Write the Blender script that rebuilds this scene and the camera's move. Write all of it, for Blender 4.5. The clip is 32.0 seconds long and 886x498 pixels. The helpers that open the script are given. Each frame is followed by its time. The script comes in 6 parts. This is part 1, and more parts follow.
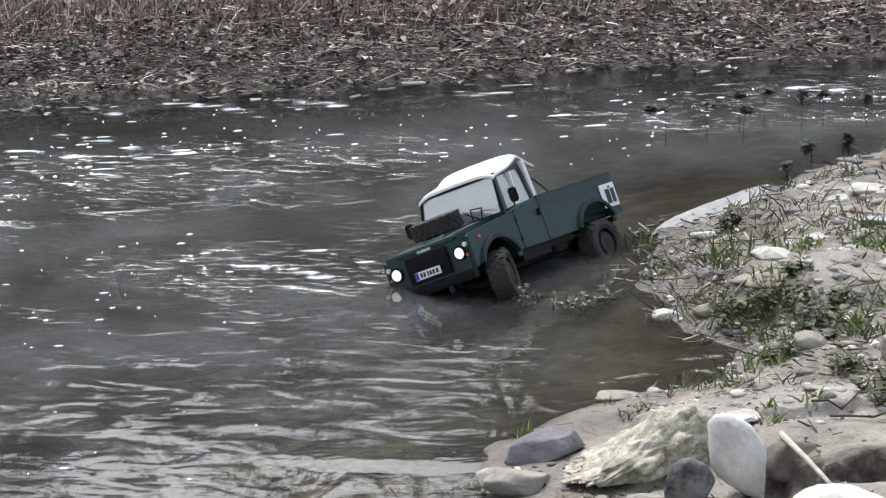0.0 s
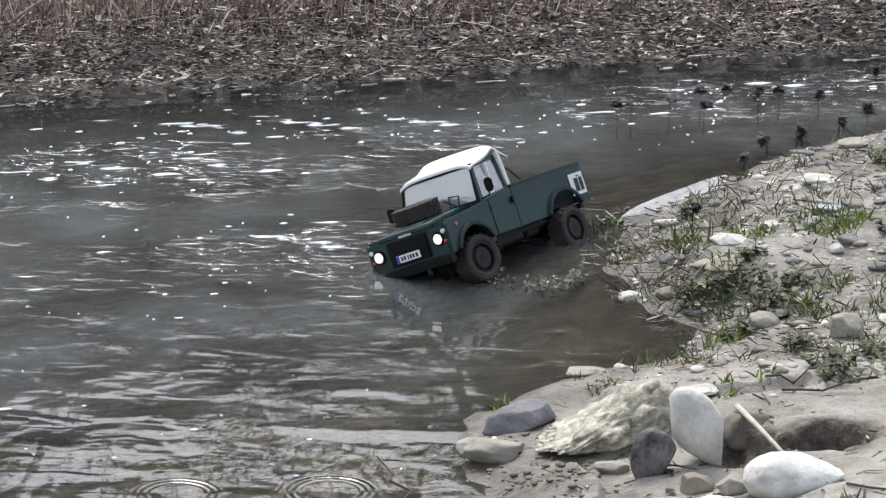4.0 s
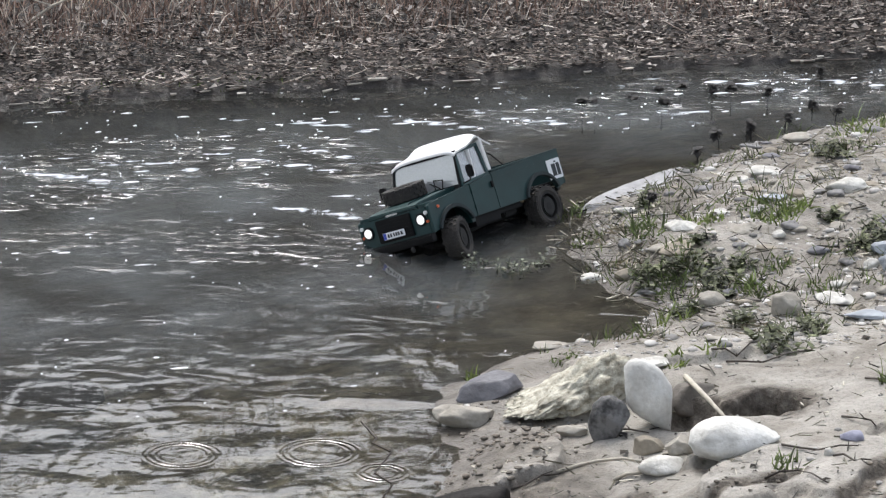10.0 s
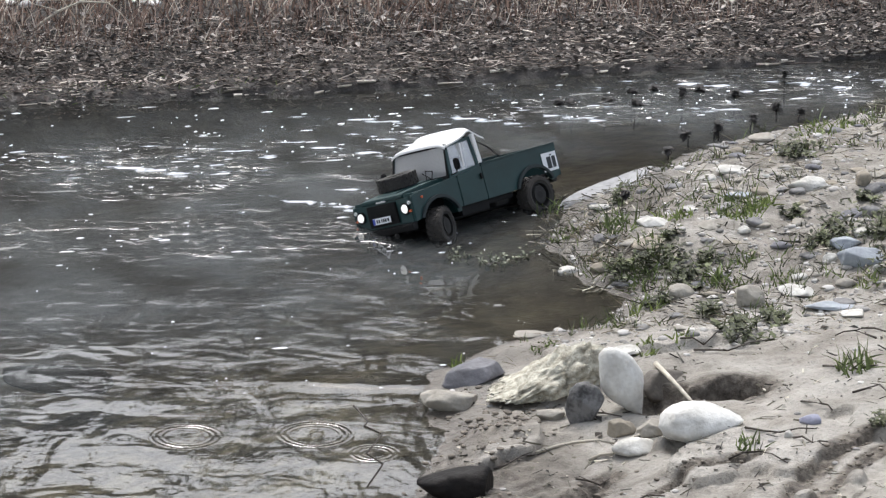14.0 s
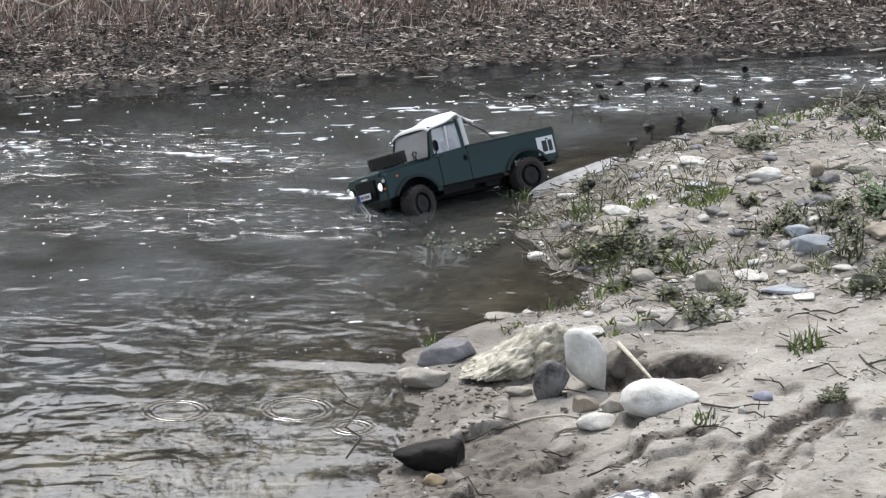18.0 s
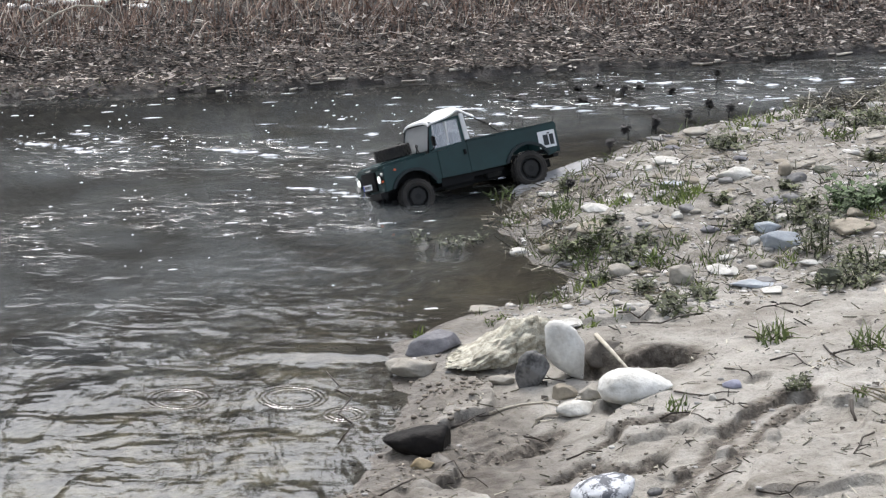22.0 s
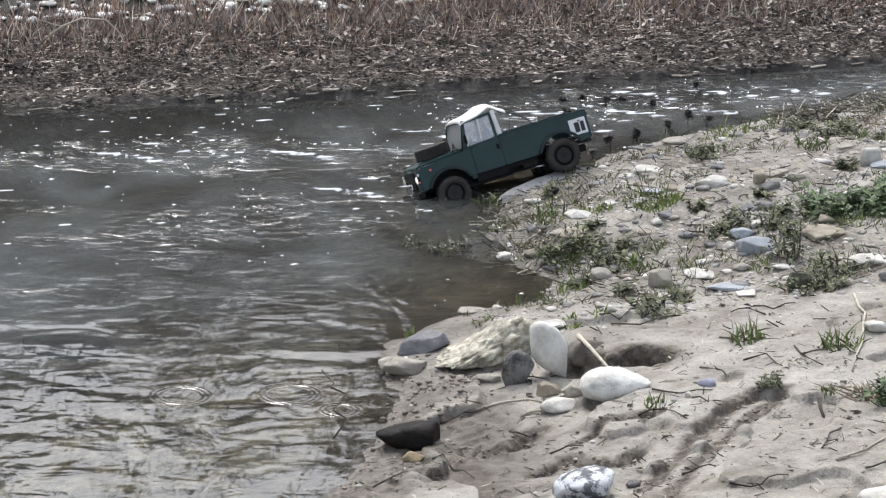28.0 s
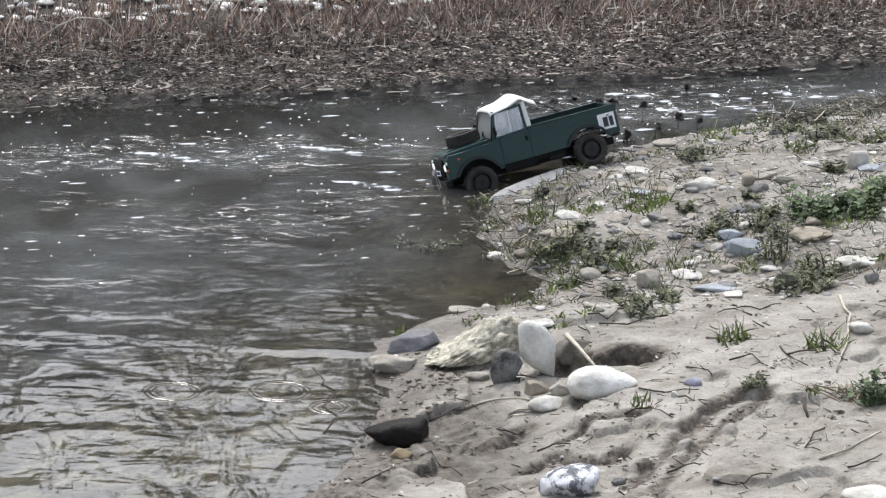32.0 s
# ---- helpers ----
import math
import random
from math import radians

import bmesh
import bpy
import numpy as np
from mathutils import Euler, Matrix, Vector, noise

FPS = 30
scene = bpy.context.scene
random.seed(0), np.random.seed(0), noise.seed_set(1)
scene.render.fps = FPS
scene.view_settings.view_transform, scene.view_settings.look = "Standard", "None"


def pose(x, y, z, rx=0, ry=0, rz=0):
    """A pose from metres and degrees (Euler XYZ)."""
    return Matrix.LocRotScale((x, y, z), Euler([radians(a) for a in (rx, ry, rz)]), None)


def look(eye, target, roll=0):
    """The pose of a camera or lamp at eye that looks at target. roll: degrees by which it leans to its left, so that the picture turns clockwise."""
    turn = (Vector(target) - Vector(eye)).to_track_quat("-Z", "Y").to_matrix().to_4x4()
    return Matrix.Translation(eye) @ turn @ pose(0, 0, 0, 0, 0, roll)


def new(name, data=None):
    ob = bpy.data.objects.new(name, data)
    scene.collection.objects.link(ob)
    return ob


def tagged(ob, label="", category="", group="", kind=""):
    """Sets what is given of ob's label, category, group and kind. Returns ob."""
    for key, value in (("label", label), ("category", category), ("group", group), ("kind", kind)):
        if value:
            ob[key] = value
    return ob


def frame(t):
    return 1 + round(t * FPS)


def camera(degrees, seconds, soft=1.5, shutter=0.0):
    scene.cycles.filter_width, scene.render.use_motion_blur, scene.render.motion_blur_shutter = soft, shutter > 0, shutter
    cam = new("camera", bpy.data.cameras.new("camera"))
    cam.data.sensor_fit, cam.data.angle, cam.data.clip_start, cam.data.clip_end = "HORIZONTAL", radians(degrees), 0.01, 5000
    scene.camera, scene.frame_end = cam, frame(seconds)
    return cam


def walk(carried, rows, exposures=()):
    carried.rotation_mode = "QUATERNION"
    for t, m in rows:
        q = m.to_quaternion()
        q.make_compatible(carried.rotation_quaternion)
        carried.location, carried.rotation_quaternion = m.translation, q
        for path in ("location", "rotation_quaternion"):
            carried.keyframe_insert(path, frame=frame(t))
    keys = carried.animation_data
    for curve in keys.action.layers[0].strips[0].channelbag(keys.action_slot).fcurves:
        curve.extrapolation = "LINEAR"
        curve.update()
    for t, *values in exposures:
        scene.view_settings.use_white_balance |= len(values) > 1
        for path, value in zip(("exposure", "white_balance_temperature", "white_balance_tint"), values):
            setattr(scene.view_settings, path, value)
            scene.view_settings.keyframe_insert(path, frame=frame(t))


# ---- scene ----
cam = camera(10.0, 32.0, soft=1.3)
PATH = [
    (0, (-0.2071, -9.3947, 2.4742), (-0.4998, 2.0507, -1.1199), 0.288),
    (0.5, (-0.2133, -9.4653, 2.5030), (-0.4877, 1.9774, -1.1011), 0.298),
    (1, (-0.2138, -9.5387, 2.5319), (-0.4817, 1.9019, -1.0793), 0.316),
    (1.5, (-0.2130, -9.6060, 2.5523), (-0.4739, 1.8340, -1.0611), 0.343),
    (2, (-0.2177, -9.6797, 2.5796), (-0.4658, 1.7587, -1.0400), 0.357),
    (2.5, (-0.2191, -9.7576, 2.6033), (-0.4629, 1.6792, -1.0217), 0.318),
    (3, (-0.2219, -9.8320, 2.6257), (-0.4541, 1.6044, -1.0014), 0.374),
    (3.5, (-0.2220, -9.9060, 2.6469), (-0.4395, 1.5289, -0.9854), 0.398),
    (5.5, (-0.2191, -10.1857, 2.7372), (-0.4020, 1.2437, -0.9145), 0.493),
    (6, (-0.2144, -10.2533, 2.7662), (-0.3892, 1.1733, -0.8946), 0.535),
    (6.5, (-0.2139, -10.3229, 2.7871), (-0.3792, 1.1032, -0.8756), 0.571),
    (7, (-0.2063, -10.3831, 2.8079), (-0.3813, 1.0419, -0.8578), 0.546),
    (7.5, (-0.1997, -10.4421, 2.8274), (-0.3864, 0.9820, -0.8408), 0.519),
    (8, (-0.1999, -10.5124, 2.8482), (-0.3861, 0.9118, -0.8197), 0.509),
    (8.5, (-0.2004, -10.5885, 2.8688), (-0.3827, 0.8363, -0.7974), 0.498),
    (9, (-0.1951, -10.6659, 2.8927), (-0.3796, 0.7578, -0.7768), 0.450),
    (9.5, (-0.1924, -10.7301, 2.9105), (-0.3725, 0.6933, -0.7603), 0.401),
    (10, (-0.1906, -10.7937, 2.9281), (-0.3662, 0.6299, -0.7421), 0.409),
    (10.5, (-0.1949, -10.8741, 2.9549), (-0.3618, 0.5487, -0.7183), 0.408),
    (11, (-0.2014, -10.9505, 2.9880), (-0.3581, 0.4690, -0.6958), 0.400),
    (11.5, (-0.2022, -11.0290, 3.0176), (-0.3534, 0.3885, -0.6726), 0.431),
    (12, (-0.1981, -11.1022, 3.0452), (-0.3466, 0.3135, -0.6508), 0.435),
    (12.5, (-0.1985, -11.1692, 3.0704), (-0.3382, 0.2451, -0.6303), 0.474),
    (13, (-0.2002, -11.2444, 3.0949), (-0.3321, 0.1689, -0.6089), 0.510),
    (13.5, (-0.2027, -11.3116, 3.1229), (-0.3270, 0.0989, -0.5898), 0.521),
    (14, (-0.2051, -11.3831, 3.1480), (-0.3194, 0.0266, -0.5675), 0.573),
    (14.5, (-0.2067, -11.4565, 3.1673), (-0.3138, -0.0467, -0.5482), 0.540),
    (16.5, (-0.2048, -11.7195, 3.2505), (-0.2808, -0.3154, -0.4835), 0.723),
    (17, (-0.2029, -11.7885, 3.2720), (-0.2737, -0.3856, -0.4657), 0.781),
    (17.5, (-0.2016, -11.8554, 3.2972), (-0.2641, -0.4537, -0.4442), 0.825),
    (18, (-0.1947, -11.9206, 3.3213), (-0.2557, -0.5199, -0.4231), 0.830),
    (18.5, (-0.1954, -11.9856, 3.3471), (-0.2499, -0.5864, -0.4020), 0.902),
    (19, (-0.1921, -12.0500, 3.3669), (-0.2434, -0.6508, -0.3820), 0.915),
    (19.5, (-0.1894, -12.1208, 3.3974), (-0.2403, -0.7230, -0.3559), 0.918),
    (20, (-0.1922, -12.1863, 3.4202), (-0.2375, -0.7890, -0.3349), 0.906),
    (20.5, (-0.1994, -12.2497, 3.4441), (-0.2363, -0.8532, -0.3135), 0.876),
    (21, (-0.1982, -12.3147, 3.4632), (-0.2337, -0.9186, -0.2955), 0.844),
    (21.5, (-0.1956, -12.3801, 3.4811), (-0.2263, -0.9839, -0.2773), 0.811),
    (22, (-0.1982, -12.4430, 3.5021), (-0.2207, -1.0477, -0.2593), 0.803),
    (22.5, (-0.2038, -12.5043, 3.5196), (-0.2149, -1.1092, -0.2421), 0.829),
    (23, (-0.2114, -12.5670, 3.5445), (-0.2122, -1.1737, -0.2229), 0.862),
    (23.5, (-0.2174, -12.6140, 3.5622), (-0.2131, -1.2218, -0.2083), 0.849),
    (24, (-0.2199, -12.6562, 3.5742), (-0.2110, -1.2640, -0.1967), 0.849),
    (24.5, (-0.2157, -12.6970, 3.5829), (-0.2071, -1.3042, -0.1858), 0.812),
    (25, (-0.2133, -12.7480, 3.6024), (-0.2025, -1.3549, -0.1654), 0.851),
    (25.5, (-0.2089, -12.7944, 3.6155), (-0.1979, -1.3996, -0.1472), 0.882),
    (27.5, (-0.2058, -12.9202, 3.6622), (-0.1975, -1.5226, -0.0919), 0.932),
    (28, (-0.2019, -12.9503, 3.6780), (-0.1959, -1.5545, -0.0815), 0.976),
    (28.5, (-0.2061, -12.9763, 3.6884), (-0.1928, -1.5811, -0.0733), 1.054),
    (29, (-0.2082, -12.9959, 3.6994), (-0.1917, -1.6018, -0.0656), 1.133),
    (29.5, (-0.2069, -13.0133, 3.7144), (-0.1906, -1.6217, -0.0580), 1.171),
    (30, (-0.2000, -13.0303, 3.7237), (-0.1871, -1.6397, -0.0520), 1.198),
    (30.5, (-0.1965, -13.0441, 3.7256), (-0.1825, -1.6532, -0.0491), 1.226),
    (31, (-0.1867, -13.0549, 3.7288), (-0.1788, -1.6642, -0.0463), 1.280),
    (31.5, (-0.1827, -13.0635, 3.7299), (-0.1767, -1.6721, -0.0432), 1.363),
    (32, (-0.1763, -13.0615, 3.7124), (-0.1750, -1.6652, -0.0459), 1.344),
]
walk(cam, [(t, look(eye, target, roll)) for t, eye, target, roll in PATH], exposures=[(0, 0.95, 6250, 10), (32, 0.95, 6250, 10)])

# ---- light: an overcast day, the sky over a small river ----
world = bpy.data.worlds.new("sky")
scene.world = world
world.use_nodes = True
wn = world.node_tree.nodes
sky = wn.new("ShaderNodeTexSky")
sky.sky_type = "NISHITA"
sky.sun_disc = False
sky.sun_elevation, sky.sun_rotation = radians(56), radians(-20)
sky.air_density, sky.dust_density = 1.2, 5.0
grey = wn.new("ShaderNodeHueSaturation")
grey.inputs["Saturation"].default_value = 0.45
world.node_tree.links.new(sky.outputs[0], grey.inputs["Color"])
world.node_tree.links.new(grey.outputs[0], wn["Background"].inputs["Color"])
wn["Background"].inputs["Strength"].default_value = 0.135
sun = new("sun", bpy.data.lights.new("sun", "SUN"))
sun.data.energy, sun.data.angle, sun.data.color = 0.95, radians(24), (1.0, 0.98, 0.95)
sun.matrix_world = look((-2.3, 6.3, 10), (0, 0, 0))

# ---- terrain ----
NEAR = [(-60, -34), (-14, -13), (-3.2, -6.2), (-1.1, -4.4), (-0.42, -3.40), (-0.30, -2.98), (-0.275, -2.78), (-0.325, -2.64),
        (-0.30, -2.45), (-0.18, -2.29), (0.02, -2.15), (0.05, -2.00), (-0.04, -1.88), (-0.085, -1.65), (-0.06, -1.42),
        (0.236, -1.02), (0.38, -0.90), (0.96, -0.53), (2.6, 0.25), (9, 3.0), (70, 24)]
FAR = [(-70, -14), (-12, -3.4), (-3, -1.15), (-1.28, -0.76), (-0.92, -0.66), (-0.62, -0.62), (-0.32, -0.53), (-0.0, -0.43),
       (0.43, -0.34), (0.98, -0.17), (2.6, 0.75), (9, 4.4), (70, 32)]


def lattice(ix, iy, seed):
    h = (ix * 374761393 + iy * 668265263 + seed * 974634777) & 0xFFFFFFFF
    h = ((h ^ (h >> 13)) * 1274126177) & 0xFFFFFFFF
    return ((h ^ (h >> 16)) & 0xFFFF) / 65535.0


def bumps(X, Y, size, seed):
    """Smooth value noise, -1 to 1."""
    u, v = np.asarray(X, float) / size, np.asarray(Y, float) / size
    iu, iv = np.floor(u).astype(np.int64), np.floor(v).astype(np.int64)
    fu, fv = u - iu, v - iv
    fu, fv = fu * fu * (3 - 2 * fu), fv * fv * (3 - 2 * fv)
    a = lattice(iu, iv, seed) * (1 - fu) + lattice(iu + 1, iv, seed) * fu
    b = lattice(iu, iv + 1, seed) * (1 - fu) + lattice(iu + 1, iv + 1, seed) * fu
    return (a * (1 - fv) + b * fv) * 2 - 1


def side(line, X, Y):
    """Distance to a polyline, positive to the right of its course."""
    best, sign = np.full(np.shape(X), 1e9), np.ones(np.shape(X))
    for (ax, ay), (bx, by) in zip(line[:-1], line[1:]):
        dx, dy = bx - ax, by - ay
        k = np.clip(((X - ax) * dx + (Y - ay) * dy) / (dx * dx + dy * dy), 0, 1)
        d = np.hypot(X - ax - k * dx, Y - ay - k * dy)
        s = np.where((X - ax) * dy - (Y - ay) * dx > 0, 1.0, -1.0)
        near = d < best - 1e-9
        sign = np.where(near, s, sign)
        best = np.where(near, d, best)
    return best * sign


def groove(line, X, Y, width, depth):
    d = np.abs(side(line, X, Y))
    return -depth * np.exp(-(d / width) ** 2)


RUTS = [([(0.20, -3.65), (0.263, -3.50), (0.351, -3.29), (0.462, -3.14)], 0.014, 0.005), ([(0.243, -3.76), (0.306, -3.54), (0.395, -3.345), (0.508, -3.154)], 0.012, 0.004),
        ([(-0.16, -3.2), (-0.11, -3.25), (-0.03, -3.21), (0.005, -3.14)], 0.02, 0.02), ([(0.0, -3.42), (0.07, -3.36), (0.15, -3.45), (0.2, -3.39)], 0.018, 0.022),
        ([(0.085, -3.27), (0.156, -3.22), (0.26, -3.2)], 0.014, 0.01)]
PITS = [(0.215, -2.80, 0.085, 0.055, 0.085), (0.11, -2.80, 0.06, 0.06, 0.04)]


def ledge(X, Y):
    """Broken edges of the silt crust lie where this crosses zero."""
    return bumps(X, Y, 0.24, 21) + 0.45 * bumps(X, Y, 0.08, 22) + 0.1 * bumps(X, Y, 0.03, 23)


def ground_z(X, Y):
    X, Y = np.asarray(X, float), np.asarray(Y, float)
    a = side(NEAR, X, Y) + (0.02 * bumps(X, Y, 0.12, 1) + 0.011 * bumps(X, Y, 0.045, 14) + 0.005 * bumps(X, Y, 0.018, 15)) * (np.abs(X) < 3)
    b = -side(FAR, X, Y) + 0.010 * bumps(X, Y, 0.16, 2) + 0.006 * bumps(X, Y, 0.05, 12)
    up = np.where(a < 0.1, np.where(a < 0.0, 0.17 * a, 0.33 * a), 0.033 + 0.16 * (a - 0.1))
    up = np.where(a > 2.0, 0.337 + 0.2 * (a - 2.0), up)
    up = np.where(a > 9.0, 1.737 + 0.02 * (a - 9.0), up)
    over = np.where(b < 0.0, 0.9 * b, np.where(b < 1.3, 0.014 * np.minimum(b / 0.012, 1) + 0.125 * b, 0.1745 + 0.03 * (b - 1.3)))
    over = np.where(b > 8.0, 0.3755 + 0.325 * (np.minimum(b, 34.0) - 8.0), over)
    land = np.clip(a / 0.12, 0, 1)
    mud = np.clip((-2.75 - Y) / 0.3, 0, 1) * np.clip((0.35 - a) / 0.15, 0, 1)
    rough = land * (0.010 * bumps(X, Y, 0.22, 3) + 0.006 * bumps(X, Y, 0.07, 4) + 0.003 * bumps(X, Y, 0.025, 5) + mud * (0.010 * np.abs(bumps(X, Y, 0.05, 16)) + 0.007 * bumps(X, Y, 0.022, 17)))
    up = up + rough * np.where(a < 4, 1, 0.3)
    cut = ledge(X, Y)
    shelf = np.clip((a - 0.04) / 0.1, 0, 1) * np.clip((1.3 - a) / 0.2, 0, 1) * np.clip((-2.3 - Y) / 0.2, 0.25, 1)
    up = up + (0.016 + 0.018 * np.clip((-2.95 - Y) / 0.15, 0, 1) * np.clip((0.5 - a) / 0.15, 0, 1)) * shelf * (1 / (1 + np.exp(-np.clip(cut * 90, -30, 30))) - 0.5)
    for line, width, depth in RUTS:
        up = up + groove(line, X, Y, width, depth) * (1 + 0.6 * bumps(X, Y, 0.03, 8) + 0.7 * bumps(X, Y, 0.012, 18))
    for px, py, rx, ry, depth in PITS:
        up = up - depth * np.exp(-(((X - px) / rx) ** 2 + ((Y - py) / ry) ** 2 + 0.6 * bumps(X, Y, 0.06, 51) + 0.3 * bumps(X, Y, 0.022, 52)).clip(0) ** 6)
    over = over + np.clip(b / 0.1, 0, 1) * (0.012 * bumps(X, Y, 0.13, 6) + 0.008 * bumps(X, Y, 0.04, 7))
    return np.maximum(np.maximum(up, over), -0.2 + 0.015 * bumps(X, Y, 0.2, 9))


def gz(x, y):
    return float(ground_z(np.array([x]), np.array([y]))[0])


# ---- end of terrain ----

# ---- materials ----
def material(name, color, rough=0.6, metal=0.0, spread=0.25, scale=40.0, bump=0.0, bump_scale=200.0, color2=None, emit=0.0, coords="Object", island=0.0):
    """A surface with two scales of colour variation and fine relief."""
    m = bpy.data.materials.new(name)
    m.use_nodes = True
    n, l = m.node_tree.nodes, m.node_tree.links
    p = n["Principled BSDF"]
    p.inputs["Roughness"].default_value, p.inputs["Metallic"].default_value = rough, metal
    tc = n.new("ShaderNodeTexCoord")
    big, fine = n.new("ShaderNodeTexNoise"), n.new("ShaderNodeTexNoise")
    big.inputs["Scale"].default_value, big.inputs["Detail"].default_value = scale, 4
    fine.inputs["Scale"].default_value, fine.inputs["Detail"].default_value = scale * 7, 3
    for t in (big, fine):
        l.new(tc.outputs[coords], t.inputs["Vector"])
    add = n.new("ShaderNodeMath")
    add.operation = "MULTIPLY_ADD"
    add.inputs[1].default_value = 0.35
    l.new(fine.outputs["Fac"], add.inputs[0])
    l.new(big.outputs["Fac"], add.inputs[2])
    ramp = n.new("ShaderNodeValToRGB")
    c2 = color2 or tuple(c * (1 - spread) for c in color)
    c1 = tuple(min(1.0, c * (1 + spread)) for c in color) if not color2 else color
    ramp.color_ramp.elements[0].position, ramp.color_ramp.elements[1].position = 0.42, 0.92
    ramp.color_ramp.elements[0].color, ramp.color_ramp.elements[1].color = (*c2, 1), (*c1, 1)
    l.new(add.outputs[0], ramp.inputs["Fac"])
    out = ramp.outputs["Color"]
    if island:
        info, hsv = n.new("ShaderNodeNewGeometry" if island > 0 else "ShaderNodeObjectInfo"), n.new("ShaderNodeHueSaturation")
        mr = n.new("ShaderNodeMapRange")
        mr.inputs["To Min"].default_value, mr.inputs["To Max"].default_value = 1 - abs(island), 1 + abs(island)
        l.new(info.outputs["Random Per Island" if island > 0 else "Random"], mr.inputs["Value"])
        l.new(mr.outputs[0], hsv.inputs["Value"])
        l.new(out, hsv.inputs["Color"])
        out = hsv.outputs["Color"]
    l.new(out, p.inputs["Base Color"])
    if bump:
        tex, b = n.new("ShaderNodeTexNoise"), n.new("ShaderNodeBump")
        tex.inputs["Scale"].default_value, tex.inputs["Detail"].default_value = bump_scale, 5
        b.inputs["Strength"].default_value, b.inputs["Distance"].default_value = bump, 0.004
        l.new(tc.outputs[coords], tex.inputs["Vector"])
        l.new(tex.outputs["Fac"], b.inputs["Height"])
        l.new(b.outputs[0], p.inputs["Normal"])
    if emit:
        p.inputs["Emission Color"].default_value, p.inputs["Emission Strength"].default_value = (1, 0.97, 0.9, 1), emit
    return m


def ground_material():
    """Pale silt on the near bank, wet where low, dark litter soil across the water."""
    m = bpy.data.materials.new("river_silt")
    m.use_nodes = True
    n, l = m.node_tree.nodes, m.node_tree.links
    p = n["Principled BSDF"]
    geo = n.new("ShaderNodeNewGeometry")
    pos = geo.outputs["Position"]
    sep = n.new("ShaderNodeSeparateXYZ")
    l.new(pos, sep.inputs[0])

    def noise_tex(scale, detail=5, rough=0.6):
        t = n.new("ShaderNodeTexNoise")
        t.inputs["Scale"].default_value, t.inputs["Detail"].default_value, t.inputs["Roughness"].default_value = scale, detail, rough
        l.new(pos, t.inputs["Vector"])
        return t.outputs["Fac"]

    def ramp(fac, *stops):
        r = n.new("ShaderNodeValToRGB")
        while len(r.color_ramp.elements) < len(stops):
            r.color_ramp.elements.new(0.5)
        for e, (at, c) in zip(r.color_ramp.elements, stops):
            e.position, e.color = at, (*c, 1)
        l.new(fac, r.inputs["Fac"])
        return r.outputs["Color"]

    def mix(fac, a, b):
        x = n.new("ShaderNodeMix")
        x.data_type = "RGBA"
        l.new(fac, x.inputs[0])
        l.new(a, x.inputs[6])
        l.new(b, x.inputs[7])
        return x.outputs[2]

    def span(v, a, b):
        r = n.new("ShaderNodeMapRange")
        r.inputs["From Min"].default_value, r.inputs["From Max"].default_value = a, b
        l.new(v, r.inputs["Value"])
        return r.outputs[0]

    silt = ramp(noise_tex(9), (0.3, (0.21, 0.195, 0.17)), (0.5, (0.34, 0.32, 0.285)), (0.72, (0.46, 0.44, 0.405)))
    grit = ramp(noise_tex(120, 4), (0.3, (0.07, 0.06, 0.05)), (0.44, (0.29, 0.268, 0.232)), (0.7, (0.4, 0.375, 0.335)))
    half = n.new("ShaderNodeValue")
    half.outputs[0].default_value = 0.4
    dry = mix(half.outputs[0], silt, grit)
    wet = ramp(noise_tex(22), (0.3, (0.055, 0.046, 0.036)), (0.7, (0.13, 0.112, 0.09)))
    # darker soil with rotten plants in the stony stretch
    soil = ramp(noise_tex(70, 6), (0.3, (0.035, 0.03, 0.022)), (0.55, (0.11, 0.095, 0.075)), (0.75, (0.25, 0.23, 0.19)))
    zone, blot = n.new("ShaderNodeMath"), n.new("ShaderNodeMath")
    zone.operation, blot.operation = "MULTIPLY", "MULTIPLY"
    blot.inputs[1].default_value = 0.5
    l.new(span(sep.outputs["Y"], -2.4, -2.15), zone.inputs[0])
    l.new(span(noise_tex(11, 5), 0.42, 0.55), zone.inputs[1])
    l.new(zone.outputs[0], blot.inputs[0])
    dry = mix(blot.outputs[0], dry, soil)
    wig = n.new("ShaderNodeMath")
    wig.operation = "MULTIPLY_ADD"
    wig.inputs[1].default_value = 0.03
    l.new(noise_tex(14), wig.inputs[0])
    l.new(sep.outputs["Z"], wig.inputs[2])
    low = n.new("ShaderNodeMapRange")
    low.inputs["From Min"].default_value, low.inputs["From Max"].default_value = -2.7, -3.5
    low.inputs["To Min"].default_value, low.inputs["To Max"].default_value = 0.0, 0.045
    l.new(sep.outputs["Y"], low.inputs["Value"])
    damp = n.new("ShaderNodeMath")
    damp.operation = "SUBTRACT"
    l.new(wig.outputs[0], damp.inputs[0])
    l.new(low.outputs[0], damp.inputs[1])
    moist = ramp(noise_tex(3.2, 6, 0.65), (0.36, (0.5, 0.47, 0.43)), (0.5, (0.86, 0.85, 0.83)), (0.64, (1.0, 1.0, 1.0)))
    blend = n.new("ShaderNodeMix")
    blend.data_type, blend.blend_type = "RGBA", "MULTIPLY"
    blend.inputs[0].default_value = 1.0
    l.new(dry, blend.inputs[6])
    l.new(moist, blend.inputs[7])
    bank = mix(span(damp.outputs[0], 0.02, 0.055), wet, blend.outputs[2])
    # mud brown in ruts and low ground; in the pits it also paints shade
    mud_shade = n.new("ShaderNodeAttribute")
    mud_shade.attribute_name = "mud_and_shade"
